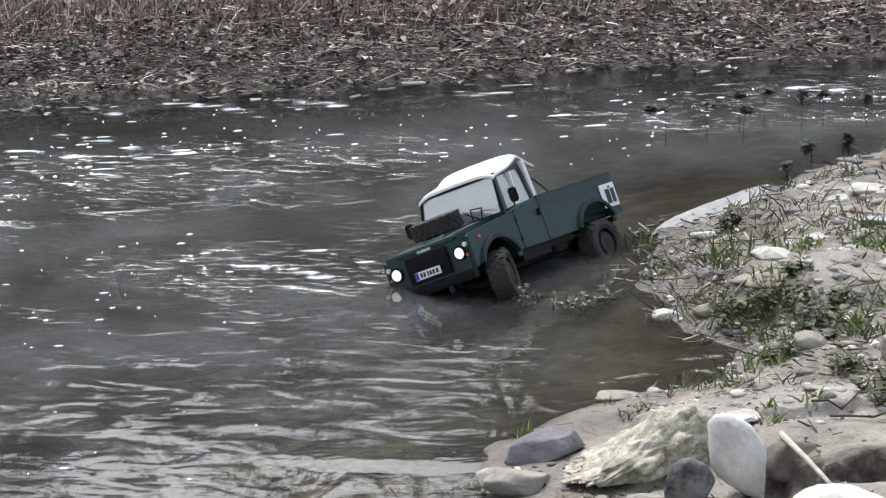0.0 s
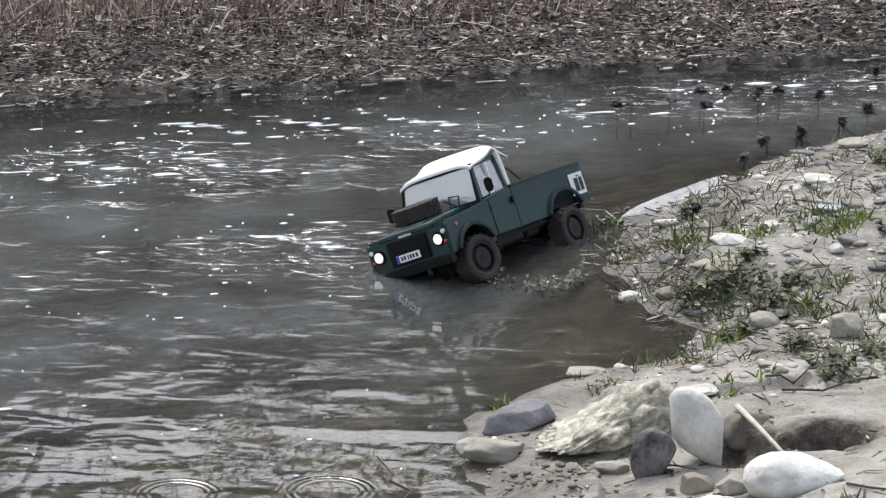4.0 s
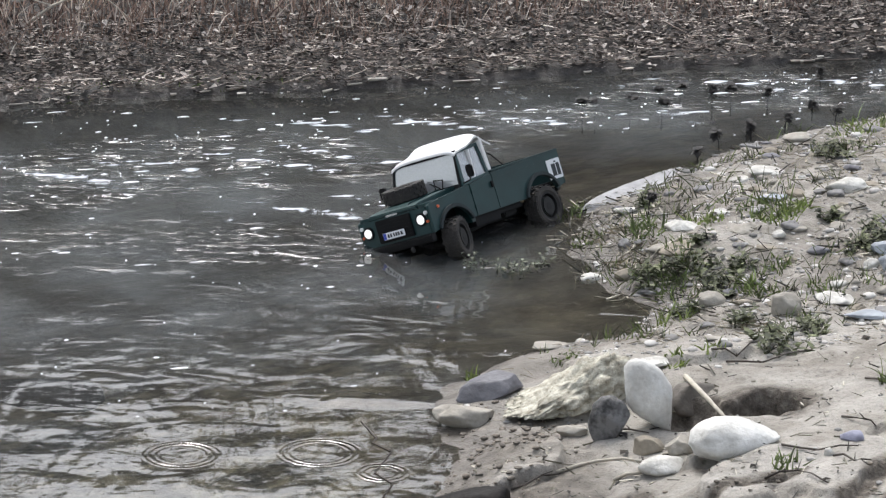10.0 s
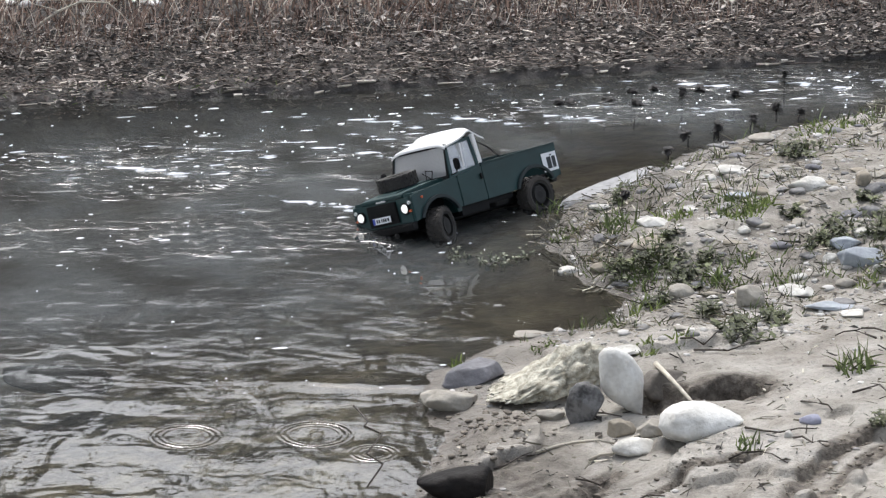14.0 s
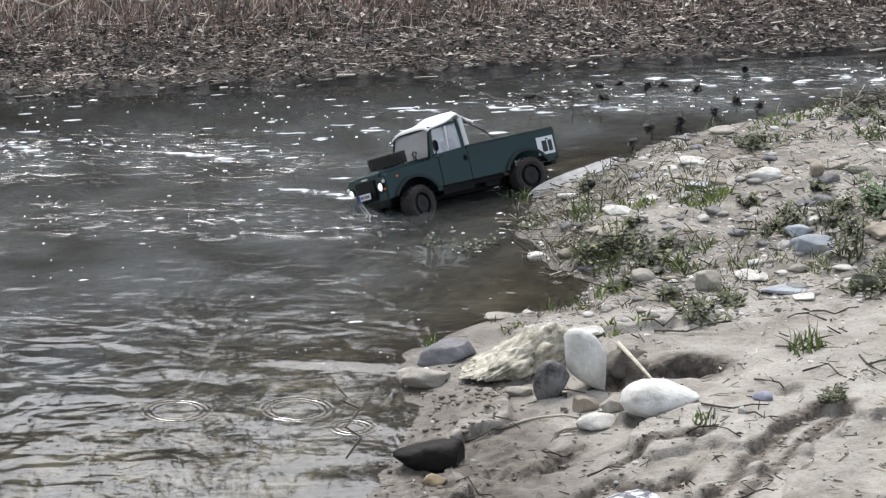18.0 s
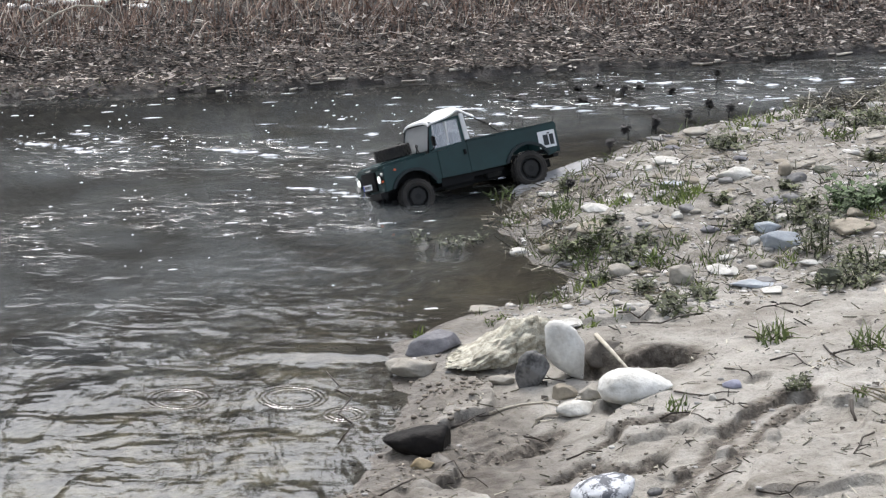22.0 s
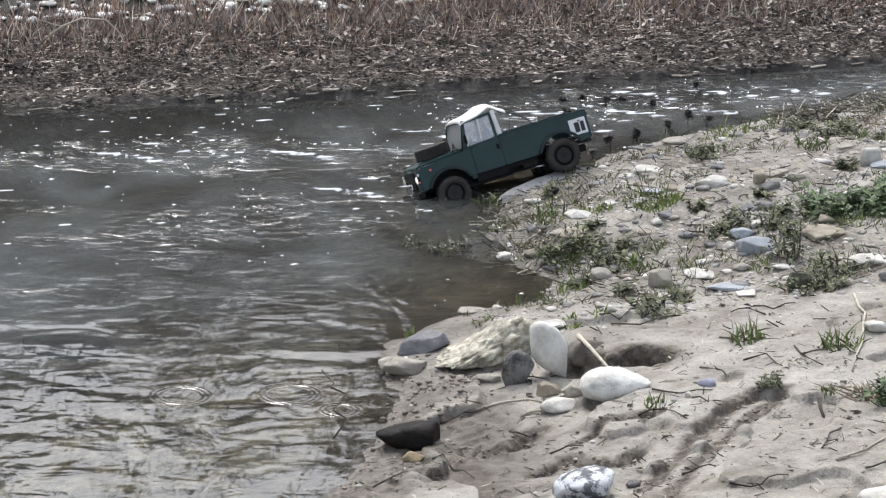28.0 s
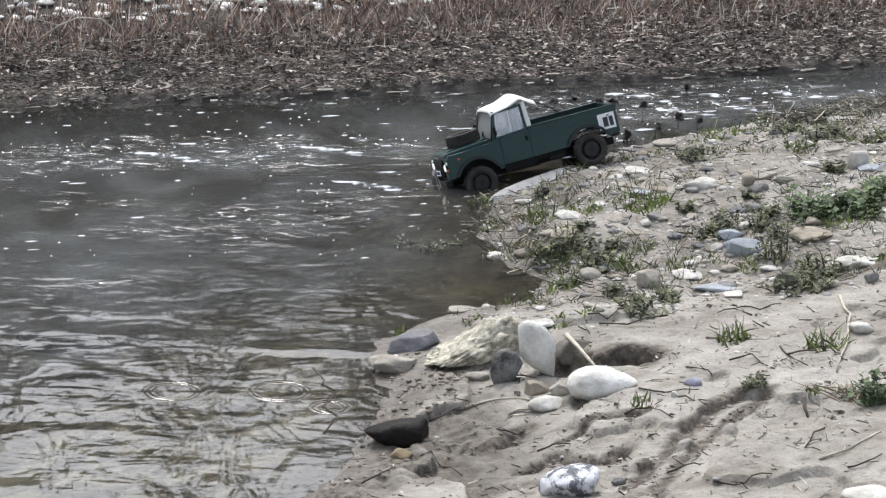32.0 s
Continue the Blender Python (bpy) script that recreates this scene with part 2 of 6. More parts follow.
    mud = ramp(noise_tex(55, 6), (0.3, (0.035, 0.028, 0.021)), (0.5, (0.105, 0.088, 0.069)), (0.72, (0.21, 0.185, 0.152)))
    bank = mix(span(mud_shade.outputs["Fac"], 0.15, 0.9), bank, mud)
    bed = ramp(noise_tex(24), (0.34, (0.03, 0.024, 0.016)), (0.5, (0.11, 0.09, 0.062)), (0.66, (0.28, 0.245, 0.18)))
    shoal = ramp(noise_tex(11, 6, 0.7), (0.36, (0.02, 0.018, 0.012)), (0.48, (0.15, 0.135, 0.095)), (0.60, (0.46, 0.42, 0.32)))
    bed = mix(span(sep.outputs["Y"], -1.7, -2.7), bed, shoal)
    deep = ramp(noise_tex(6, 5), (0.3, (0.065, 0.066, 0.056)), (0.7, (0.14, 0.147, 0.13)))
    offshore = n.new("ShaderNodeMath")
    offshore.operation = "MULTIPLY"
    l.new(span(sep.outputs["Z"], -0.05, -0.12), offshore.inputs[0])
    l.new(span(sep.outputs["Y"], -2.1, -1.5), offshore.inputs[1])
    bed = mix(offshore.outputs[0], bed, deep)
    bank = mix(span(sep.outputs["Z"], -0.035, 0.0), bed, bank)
    litter = ramp(noise_tex(40, 6), (0.3, (0.012, 0.010, 0.008)), (0.5, (0.032, 0.026, 0.021)), (0.75, (0.08, 0.066, 0.052)))
    # across the water: y grows faster than the far shore's line
    line = n.new("ShaderNodeMath")
    line.operation = "MULTIPLY_ADD"
    line.inputs[1].default_value = -0.27
    l.new(sep.outputs["X"], line.inputs[0])
    l.new(sep.outputs["Y"], line.inputs[2])
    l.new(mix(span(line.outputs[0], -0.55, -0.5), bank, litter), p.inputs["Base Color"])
    r = n.new("ShaderNodeMapRange")
    r.inputs["From Min"].default_value, r.inputs["From Max"].default_value = 0.016, 0.05
    r.inputs["To Min"].default_value, r.inputs["To Max"].default_value = 0.35, 0.85
    l.new(wig.outputs[0], r.inputs["Value"])
    l.new(r.outputs[0], p.inputs["Roughness"])
    b1, b2 = n.new("ShaderNodeBump"), n.new("ShaderNodeBump")
    b1.inputs["Strength"].default_value, b1.inputs["Distance"].default_value = 0.8, 0.014
    b2.inputs["Strength"].default_value, b2.inputs["Distance"].default_value = 0.6, 0.004
    l.new(noise_tex(28, 6), b1.inputs["Height"])
    l.new(noise_tex(260, 4), b2.inputs["Height"])
    l.new(b1.outputs[0], b2.inputs["Normal"])
    l.new(b2.outputs[0], p.inputs["Normal"])
    return m


RIFFLES = ((0.62, -0.40, 0.4), (0.32, -0.56, 0.35), (-0.922, -1.046, 0.36), (-0.609, -1.643, 0.24), (0.04, -0.666, 0.3), (-0.942, -1.138, 0.3), (-0.659, -1.667, 0.26), (0.291, -0.563, 0.3))
RINGS = ((-0.519, -2.807, 0.075), (-0.41, -2.90, 0.05), (-0.749, -2.826, 0.07))


def water_material():
    """Clear brownish water: gloss by Fresnel over a tinted look at the bed, ruffled by small waves."""
    m = bpy.data.materials.new("river_water")
    m.use_nodes = True
    n, l = m.node_tree.nodes, m.node_tree.links
    n.remove(n["Principled BSDF"])
    tc = n.new("ShaderNodeTexCoord")

    def wave(sx, sy, detail, turn=0.0, warp=0.0):
        mp, t = n.new("ShaderNodeMapping"), n.new("ShaderNodeTexNoise")
        mp.inputs["Scale"].default_value, mp.inputs["Rotation"].default_value = (sx, sy, 1), (0, 0, turn)
        t.inputs["Scale"].default_value, t.inputs["Detail"].default_value, t.inputs["Distortion"].default_value = 1.0, detail, warp
        l.new(tc.outputs["Object"], mp.inputs["Vector"])
        l.new(mp.outputs[0], t.inputs["Vector"])
        return t.outputs["Fac"]

    def bump(height, strength, distance, before=None):
        b = n.new("ShaderNodeBump")
        b.inputs["Distance"].default_value = distance
        if isinstance(strength, float):
            b.inputs["Strength"].default_value = strength
        else:
            l.new(strength, b.inputs["Strength"])
        l.new(height, b.inputs["Height"])
        if before:
            l.new(before, b.inputs["Normal"])
        return b.outputs[0]

    def fit(value, a, b, lo=0.0, hi=1.0, smooth=False):
        r = n.new("ShaderNodeMapRange")
        if smooth:
            r.interpolation_type = "SMOOTHSTEP"
        for key, x in (("From Min", a), ("From Max", b), ("To Min", lo), ("To Max", hi)):
            r.inputs[key].default_value = x
        l.new(value, r.inputs["Value"])
        return r.outputs[0]

    def calc(op, a, b):
        x = n.new("ShaderNodeMath")
        x.operation = op
        for k, q in enumerate((a, b)):
            if isinstance(q, float):
                x.inputs[k].default_value = q
            else:
                l.new(q, x.inputs[k])
        return x.outputs[0]

    # ruffled patches lie in a band across the river; the far shore and the bank's corner are calm
    geo, sep = n.new("ShaderNodeNewGeometry"), n.new("ShaderNodeSeparateXYZ")
    l.new(geo.outputs["Position"], sep.inputs[0])
    across = calc("ADD", calc("MULTIPLY", sep.outputs["X"], -0.37), sep.outputs["Y"])
    band = calc("MULTIPLY", fit(across, -0.50, -0.66), fit(across, -2.3, -1.5, 0.35, 1.0))
    band = calc("MULTIPLY", band, calc("MAXIMUM", fit(sep.outputs["X"], 0.1, -0.3, 0.3, 1.0), fit(across, -1.0, -0.8)))
    still = wave(2.2, 5.0, 3.0, -0.2, 0.6)
    rough = calc("ADD", still, calc("MULTIPLY", band, 0.30))
    for cx, cy, reach in RIFFLES:
        squeeze, dist = n.new("ShaderNodeVectorMath"), n.new("ShaderNodeVectorMath")
        squeeze.operation, dist.operation = "MULTIPLY", "DISTANCE"
        squeeze.inputs[1].default_value = (1.0, 2.6, 1.0)
        dist.inputs[1].default_value = (cx, cy * 2.6, 0)
        l.new(geo.outputs["Position"], squeeze.inputs[0])
        l.new(squeeze.outputs[0], dist.inputs[0])
        rough = calc("ADD", rough, fit(dist.outputs["Value"], reach * 1.5, reach * 0.3, 0.0, 0.2, True))
    patch = fit(rough, 0.76, 0.97, 0.0, 1.0, True)
    # single wavelets: only the crests of the noise stand up
    crest = fit(wave(10, 24, 2.0, -0.12, 0.5), 0.585, 0.71, 0.0, 1.0, True)
    crumb = fit(wave(30, 85, 1.0, -0.1, 0.5), 0.58, 0.72, 0.0, 1.0, True)
    lull = fit(wave(2.4, 4.5, 2.0, 0.4, 0.5), 0.45, 0.65, 0.0, 0.05, True)
    nrm = bump(wave(2.4, 4.2, 1.2, -0.1, 0.9), fit(across, -1.7, -2.9, 0.06, 0.20), 0.02)
    nrm = bump(wave(9, 3.2, 2.5, 0.15, 0.8), fit(across, -1.3, -2.5, 0.0, 0.34), 0.012, nrm)
    nrm = bump(wave(5, 11, 1.0, -0.1, 0.7), lull, 0.012, nrm)
    nrm = bump(wave(8, 26, 2.0, -0.1, 0.6), fit(across, -1.2, -2.0, 0.03, 0.05), 0.006, nrm)
    nrm = bump(wave(17, 30, 2.0, 0.2, 1.2), fit(across, -1.2, -2.0, 0.01, 0.02), 0.003, nrm)
    nrm = bump(wave(8, 12.5, 1.5, -0.05, 1.0), fit(across, -1.2, -2.0, 0.04, 0.12), 0.010, nrm)
    nrm = bump(crest, calc("ADD", calc("MULTIPLY", patch, 0.7), 0.015), 0.0045, nrm)
    nrm = bump(crumb, calc("MULTIPLY", patch, 0.45), 0.0014, nrm)
    # a standing wave over a sunken stone off the point
    squeeze, dist = n.new("ShaderNodeVectorMath"), n.new("ShaderNodeVectorMath")
    squeeze.operation, dist.operation = "MULTIPLY", "DISTANCE"
    squeeze.inputs[1].default_value = (1.0, 3.4, 1.0)
    dist.inputs[1].default_value = (-0.44, -2.53 * 3.4, 0)
    l.new(geo.outputs["Position"], squeeze.inputs[0])
    l.new(squeeze.outputs[0], dist.inputs[0])
    hump = fit(calc("ADD", dist.outputs["Value"], calc("MULTIPLY", wave(9, 16, 2.0, 0.1, 0.6), 0.12)), 0.27, 0.05, 0.0, 1.0, True)
    nrm = bump(hump, 0.55, 0.010, nrm)
    # rings round rising bubbles in the quiet corner by the bank
    for cx, cy, radius in RINGS:
        dist = n.new("ShaderNodeVectorMath")
        dist.operation = "DISTANCE"
        dist.inputs[1].default_value = (cx, cy, 0)
        l.new(geo.outputs["Position"], dist.inputs[0])
        swing = calc("SINE", calc("MULTIPLY", dist.outputs["Value"], 520.0), 0.0)
        edge = calc("MULTIPLY", fit(dist.outputs["Value"], radius, radius - 0.012), fit(dist.outputs["Value"], radius - 0.034, radius - 0.014))
        nrm = bump(calc("MULTIPLY", swing, edge), 1.0, 0.0010, nrm)
    fres = n.new("ShaderNodeFresnel")
    fres.inputs["IOR"].default_value = 1.65
    l.new(nrm, fres.inputs["Normal"])
    glossy, clear, mixer = n.new("ShaderNodeBsdfGlossy"), n.new("ShaderNodeBsdfTransparent"), n.new("ShaderNodeMixShader")
    glossy.inputs["Roughness"].default_value = 0.012
    glossy.inputs["Color"].default_value = (1, 0.985, 0.96, 1)
    l.new(nrm, glossy.inputs["Normal"])
    clear.inputs["Color"].default_value = (0.78, 0.77, 0.71, 1)
    murk, cloudy = n.new("ShaderNodeBsdfDiffuse"), n.new("ShaderNodeMixShader")
    # drifts of silt hang in the water, unevenly
    open_water = calc("MULTIPLY", fit(across, -0.40, -0.80, 0.3, 1.0), fit(calc("SUBTRACT", across, calc("MULTIPLY", sep.outputs["X"], 0.35)), -2.3, -1.5, 0.30, 1.0))
    open_water = calc("MULTIPLY", open_water, calc("MAXIMUM", fit(sep.outputs["X"], -0.42, -0.05, 1.0, 0.2), fit(across, -1.2, -0.95)))
    l.new(calc("MULTIPLY", fit(wave(1.6, 3.5, 3, 0.3, 0.8), 0.34, 0.66, 0.46, 0.74), open_water), cloudy.inputs[0])
    silt = n.new("ShaderNodeValToRGB")
    silt.color_ramp.elements[0].position, silt.color_ramp.elements[1].position = 0.36, 0.66
    silt.color_ramp.elements[0].color, silt.color_ramp.elements[1].color = (0.058, 0.058, 0.056, 1), (0.132, 0.140, 0.141, 1)
    l.new(wave(5.0, 4.0, 3.5, -0.3, 0.7), silt.inputs["Fac"])
    l.new(silt.outputs["Color"], murk.inputs["Color"])
    l.new(clear.outputs[0], cloudy.inputs[1])
    l.new(murk.outputs[0], cloudy.inputs[2])
    l.new(fres.outputs[0], mixer.inputs[0])
    l.new(cloudy.outputs[0], mixer.inputs[1])
    l.new(glossy.outputs[0], mixer.inputs[2])
    l.new(mixer.outputs[0], n["Material Output"].inputs["Surface"])
    return m


def pane_material(name, opacity, sky_tint):
    """Window plastic: part clear, glossy, part milky to paint bright sky and water in it."""
    m = bpy.data.materials.new(name)
    m.use_nodes = True
    n, l = m.node_tree.nodes, m.node_tree.links
    p = n["Principled BSDF"]
    p.inputs["Base Color"].default_value, p.inputs["Roughness"].default_value = (*sky_tint, 1), 0.12
    lit, body = n.new("ShaderNodeBsdfTranslucent"), n.new("ShaderNodeMixShader")
    lit.inputs["Color"].default_value, body.inputs[0].default_value = (*sky_tint, 1), 0.45
    l.new(p.outputs[0], body.inputs[1])
    l.new(lit.outputs[0], body.inputs[2])
    film, shine = n.new("ShaderNodeBsdfGlossy"), n.new("ShaderNodeMixShader")
    film.inputs["Roughness"].default_value, shine.inputs[0].default_value = 0.1, 0.55
    l.new(body.outputs[0], shine.inputs[1])
    l.new(film.outputs[0], shine.inputs[2])
    clear, mixer, tex, mr = n.new("ShaderNodeBsdfTransparent"), n.new("ShaderNodeMixShader"), n.new("ShaderNodeTexNoise"), n.new("ShaderNodeMapRange")
    tex.inputs["Scale"].default_value = 30
    mr.inputs["To Min"].default_value, mr.inputs["To Max"].default_value = opacity - 0.15, opacity + 0.15
    l.new(tex.outputs["Fac"], mr.inputs["Value"])
    l.new(mr.outputs[0], mixer.inputs[0])
    l.new(clear.outputs[0], mixer.inputs[1])
    l.new(shine.outputs[0], mixer.inputs[2])
    l.new(mixer.outputs[0], n["Material Output"].inputs["Surface"])
    return m


M_GROUND, M_WATER = ground_material(), water_material()
M_GREEN = material("dark_green_paint", (0.006, 0.031, 0.031), 0.45, spread=0.22, scale=25, bump=0.05, bump_scale=400)
M_WHITE = material("white_roof_paint", (0.7, 0.695, 0.68), 0.45, spread=0.1, scale=20, bump=0.05)
M_BLACK = material("black_plastic", (0.005, 0.005, 0.0055), 0.6, spread=0.3, scale=60, bump=0.1)
M_FLARE = material("dark_flare_plastic", (0.009, 0.017, 0.019), 0.6, spread=0.3, scale=50, bump=0.1)
M_CHASSIS = material("dark_steel", (0.012, 0.0115, 0.011), 0.65, 0.1, spread=0.4, scale=50)
M_RUBBER = material("muddy_rubber", (0.05, 0.044, 0.038), 0.85, color2=(0.012, 0.0115, 0.011), scale=35, bump=0.3, bump_scale=150)
M_RIM = material("dark_rim", (0.008, 0.0078, 0.0076), 0.6, 0.3, spread=0.4, scale=60)
M_LAMP = material("lit_lens", (0.72, 0.74, 0.74), 0.2, emit=0.35, scale=20, spread=0.02)
M_LENS = material("clear_lens", (0.7, 0.7, 0.68), 0.15, scale=20, spread=0.05)
M_ORANGE = material("orange_lens", (0.6, 0.13, 0.05), 0.3, scale=30)
M_RED = material("red_lens", (0.35, 0.02, 0.02), 0.3, scale=30)
M_CHROME = material("chrome", (0.7, 0.7, 0.7), 0.2, 1.0, spread=0.05)
M_PLATE = material("white_plate", (0.75, 0.76, 0.78), 0.4, spread=0.04)
M_BLUE = material("blue_band", (0.03, 0.06, 0.4), 0.4, spread=0.1)
M_INK = material("dark_print", (0.02, 0.025, 0.03), 0.5, spread=0.2)
M_SEAT = material("grey_seat", (0.28, 0.28, 0.29), 0.7, spread=0.2)
# the panes' pale colour stands in for sky mirrored and water seen through them
M_PANE = pane_material("sky_pale_windscreen", 0.78, (0.88, 0.9, 0.92))
M_SIDE = pane_material("side_pane", 0.55, (0.85, 0.88, 0.9))


# ---- building helpers ----
def part(name, bm, mat, parent=None, label="", smooth=0.6):
    """One mesh object from a bmesh, under a thing or a part."""
    me = bpy.data.meshes.new(name)
    bmesh.ops.recalc_face_normals(bm, faces=bm.faces)
    for f in bm.faces:
        f.smooth = True
    for e in bm.edges:
        e.smooth = len(e.link_faces) == 2 and e.calc_face_angle(0) < smooth
    bm.to_mesh(me)
    bm.free()
    me.materials.append(mat)
    ob = new(name, me)
    ob.parent = parent
    if label:
        ob["label"] = label
    return ob


def prism(points, y0, y1, bevel=0.0, bm=None):
    """A side outline in x and z, given thickness from y0 to y1."""
    own = bmesh.new()
    a = [own.verts.new((x, y0, z)) for x, z in points]
    b = [own.verts.new((x, y1, z)) for x, z in points]
    k = len(points)
    own.faces.new(a)
    own.faces.new(b[::-1])
    for i in range(k):
        own.faces.new((a[i], b[i], b[(i + 1) % k], a[(i + 1) % k]))
    bmesh.ops.recalc_face_normals(own, faces=own.faces)
    if bevel:
        bmesh.ops.bevel(own, geom=[e for e in own.edges if e.calc_face_angle(0) > 0.3], offset=bevel, segments=2, affect="EDGES", clamp_overlap=True)
    return join(bm, own)


def join(bm, own):
    if bm is None:
        return own
    me = bpy.data.meshes.new("t")
    own.to_mesh(me)
    own.free()
    bm.from_mesh(me)
    bpy.data.meshes.remove(me)
    return bm


def box(x0, x1, y0, y1, z0, z1, bevel=0.0, bm=None):
    return prism([(x0, z0), (x1, z0), (x1, z1), (x0, z1)], y0, y1, bevel, bm)


def drum(center, axis, radius, depth, segments=20, bevel=0.0, bm=None, r2=None):
    own = bmesh.new()
    turn = Vector(axis).to_track_quat("Z", "Y").to_matrix().to_4x4()
    bmesh.ops.create_cone(own, cap_ends=True, segments=segments, radius1=radius, radius2=radius if r2 is None else r2, depth=depth, matrix=Matrix.Translation(center) @ turn)
    if bevel:
        bmesh.ops.bevel(own, geom=[e for e in own.edges if e.calc_face_angle(0) > 0.6], offset=bevel, segments=2, affect="EDGES", clamp_overlap=True)
    return join(bm, own)


def rod(points, radius, bm=None, sides=6, taper=1.0):
    """A bent round rod through points."""
    own = bmesh.new()
    rings = []
    pts = [Vector(p) for p in points]
    for i, p in enumerate(pts):
        way = (pts[min(i + 1, len(pts) - 1)] - pts[max(i - 1, 0)]).normalized()
        u = way.orthogonal().normalized()
        v = way.cross(u)
        r = radius * (1 + (taper - 1) * i / (len(pts) - 1))
        rings.append([own.verts.new(p + (u * math.cos(2 * math.pi * k / sides) + v * math.sin(2 * math.pi * k / sides)) * r) for k in range(sides)])
    for a, b in zip(rings[:-1], rings[1:]):
        for k in range(sides):
            own.faces.new((a[k], a[(k + 1) % sides], b[(k + 1) % sides], b[k]))
    own.faces.new(rings[0])
    own.faces.new(rings[-1][::-1])
    return join(bm, own)


def raw_mesh(name, verts, faces, mat, smooth=False):
    me = bpy.data.meshes.new(name)
    me.from_pydata(verts, [], faces)
    me.materials.append(mat)
    if smooth:
        me.polygons.foreach_set("use_smooth", [True] * len(me.polygons))
    return new(name, me)


# ---- the ground, the river, the far woods ----
def spaced(stops, reach):
    """Grid lines with a step of its own in each stretch, growing outwards."""
    inner = []
    for (a, step), (b, _) in zip(stops[:-1], stops[1:]):
        inner.extend(np.linspace(a, b, max(2, int(round((b - a) / step)) + 1))[:-1])
    inner.append(stops[-1][0])
    left, right, d = [inner[0]], [inner[-1]], 0.01
    while right[-1] < reach:
        d *= 1.22
        left.append(left[-1] - d)
        right.append(right[-1] + d)
    return np.array(left[:0:-1] + inner + right[1:])


def mud_shade_mask(X, Y):
    """Brown mud where wheels and water have opened the silt; in the pits also painted shade."""
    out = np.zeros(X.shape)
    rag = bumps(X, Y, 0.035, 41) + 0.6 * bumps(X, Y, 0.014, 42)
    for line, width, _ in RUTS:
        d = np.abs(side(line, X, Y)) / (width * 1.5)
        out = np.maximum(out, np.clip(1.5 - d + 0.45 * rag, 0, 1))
    # the pits' soil is browned all over, which puts their walls' shade into the colour
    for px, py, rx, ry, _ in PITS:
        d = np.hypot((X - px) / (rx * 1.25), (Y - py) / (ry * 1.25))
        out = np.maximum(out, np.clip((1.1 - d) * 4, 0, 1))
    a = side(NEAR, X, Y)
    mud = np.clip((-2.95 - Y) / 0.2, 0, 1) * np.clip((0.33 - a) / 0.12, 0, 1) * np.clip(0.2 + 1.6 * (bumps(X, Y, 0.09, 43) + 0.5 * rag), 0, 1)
    # darker lines along the low side of the ledges
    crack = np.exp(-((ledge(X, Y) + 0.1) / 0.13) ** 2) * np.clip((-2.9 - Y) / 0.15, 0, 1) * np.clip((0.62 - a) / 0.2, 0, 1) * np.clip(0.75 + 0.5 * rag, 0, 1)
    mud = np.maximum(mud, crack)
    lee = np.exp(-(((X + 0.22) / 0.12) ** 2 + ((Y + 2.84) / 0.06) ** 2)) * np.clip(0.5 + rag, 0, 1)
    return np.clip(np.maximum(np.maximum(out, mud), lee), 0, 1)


def build_ground():
    xs, ys = spaced([(-1.35, 0.012), (-0.5, 0.0055), (0.8, 0.009), (1.1, 0)], 140), spaced([(-3.95, 0.006), (-2.5, 0.0105), (0.5, 0)], 140)
    X, Y = np.meshgrid(xs, ys)
    Z = ground_z(X, Y)
    nx, ny = len(xs), len(ys)
    verts = np.stack([X.ravel(), Y.ravel(), Z.ravel()], 1)
    i = (np.arange(ny - 1)[:, None] * nx + np.arange(nx - 1)[None, :]).ravel()
    faces = np.stack([i, i + 1, i + 1 + nx, i + nx], 1)
    ob = raw_mesh("ground", verts.tolist(), faces.tolist(), M_GROUND, True)
    mud_and_shade = ob.data.attributes.new("mud_and_shade", "FLOAT", "POINT")
    mud_and_shade.data.foreach_set("value", mud_shade_mask(X, Y).ravel().astype(np.float32))
    tagged(ob, "pale silty river bank, dark bed and littered far bank", "ground", kind="structure")


def build_water():
    xs, ys = np.linspace(-70, 70, 60), np.linspace(-40, 40, 60)
    xs, ys = np.sign(xs) * np.abs(xs) ** 1.0, ys
    verts = [(x, y, 0.0) for y in ys for x in xs]
    faces = [(j * 60 + i, j * 60 + i + 1, j * 60 + i + 61, j * 60 + i + 60) for j in range(59) for i in range(59)]
    ob = raw_mesh("water", verts, faces, M_WATER, True)
    return tagged(ob, "slow brownish river water ruffled by ripples", "water", kind="structure")


build_ground()
water = build_water()


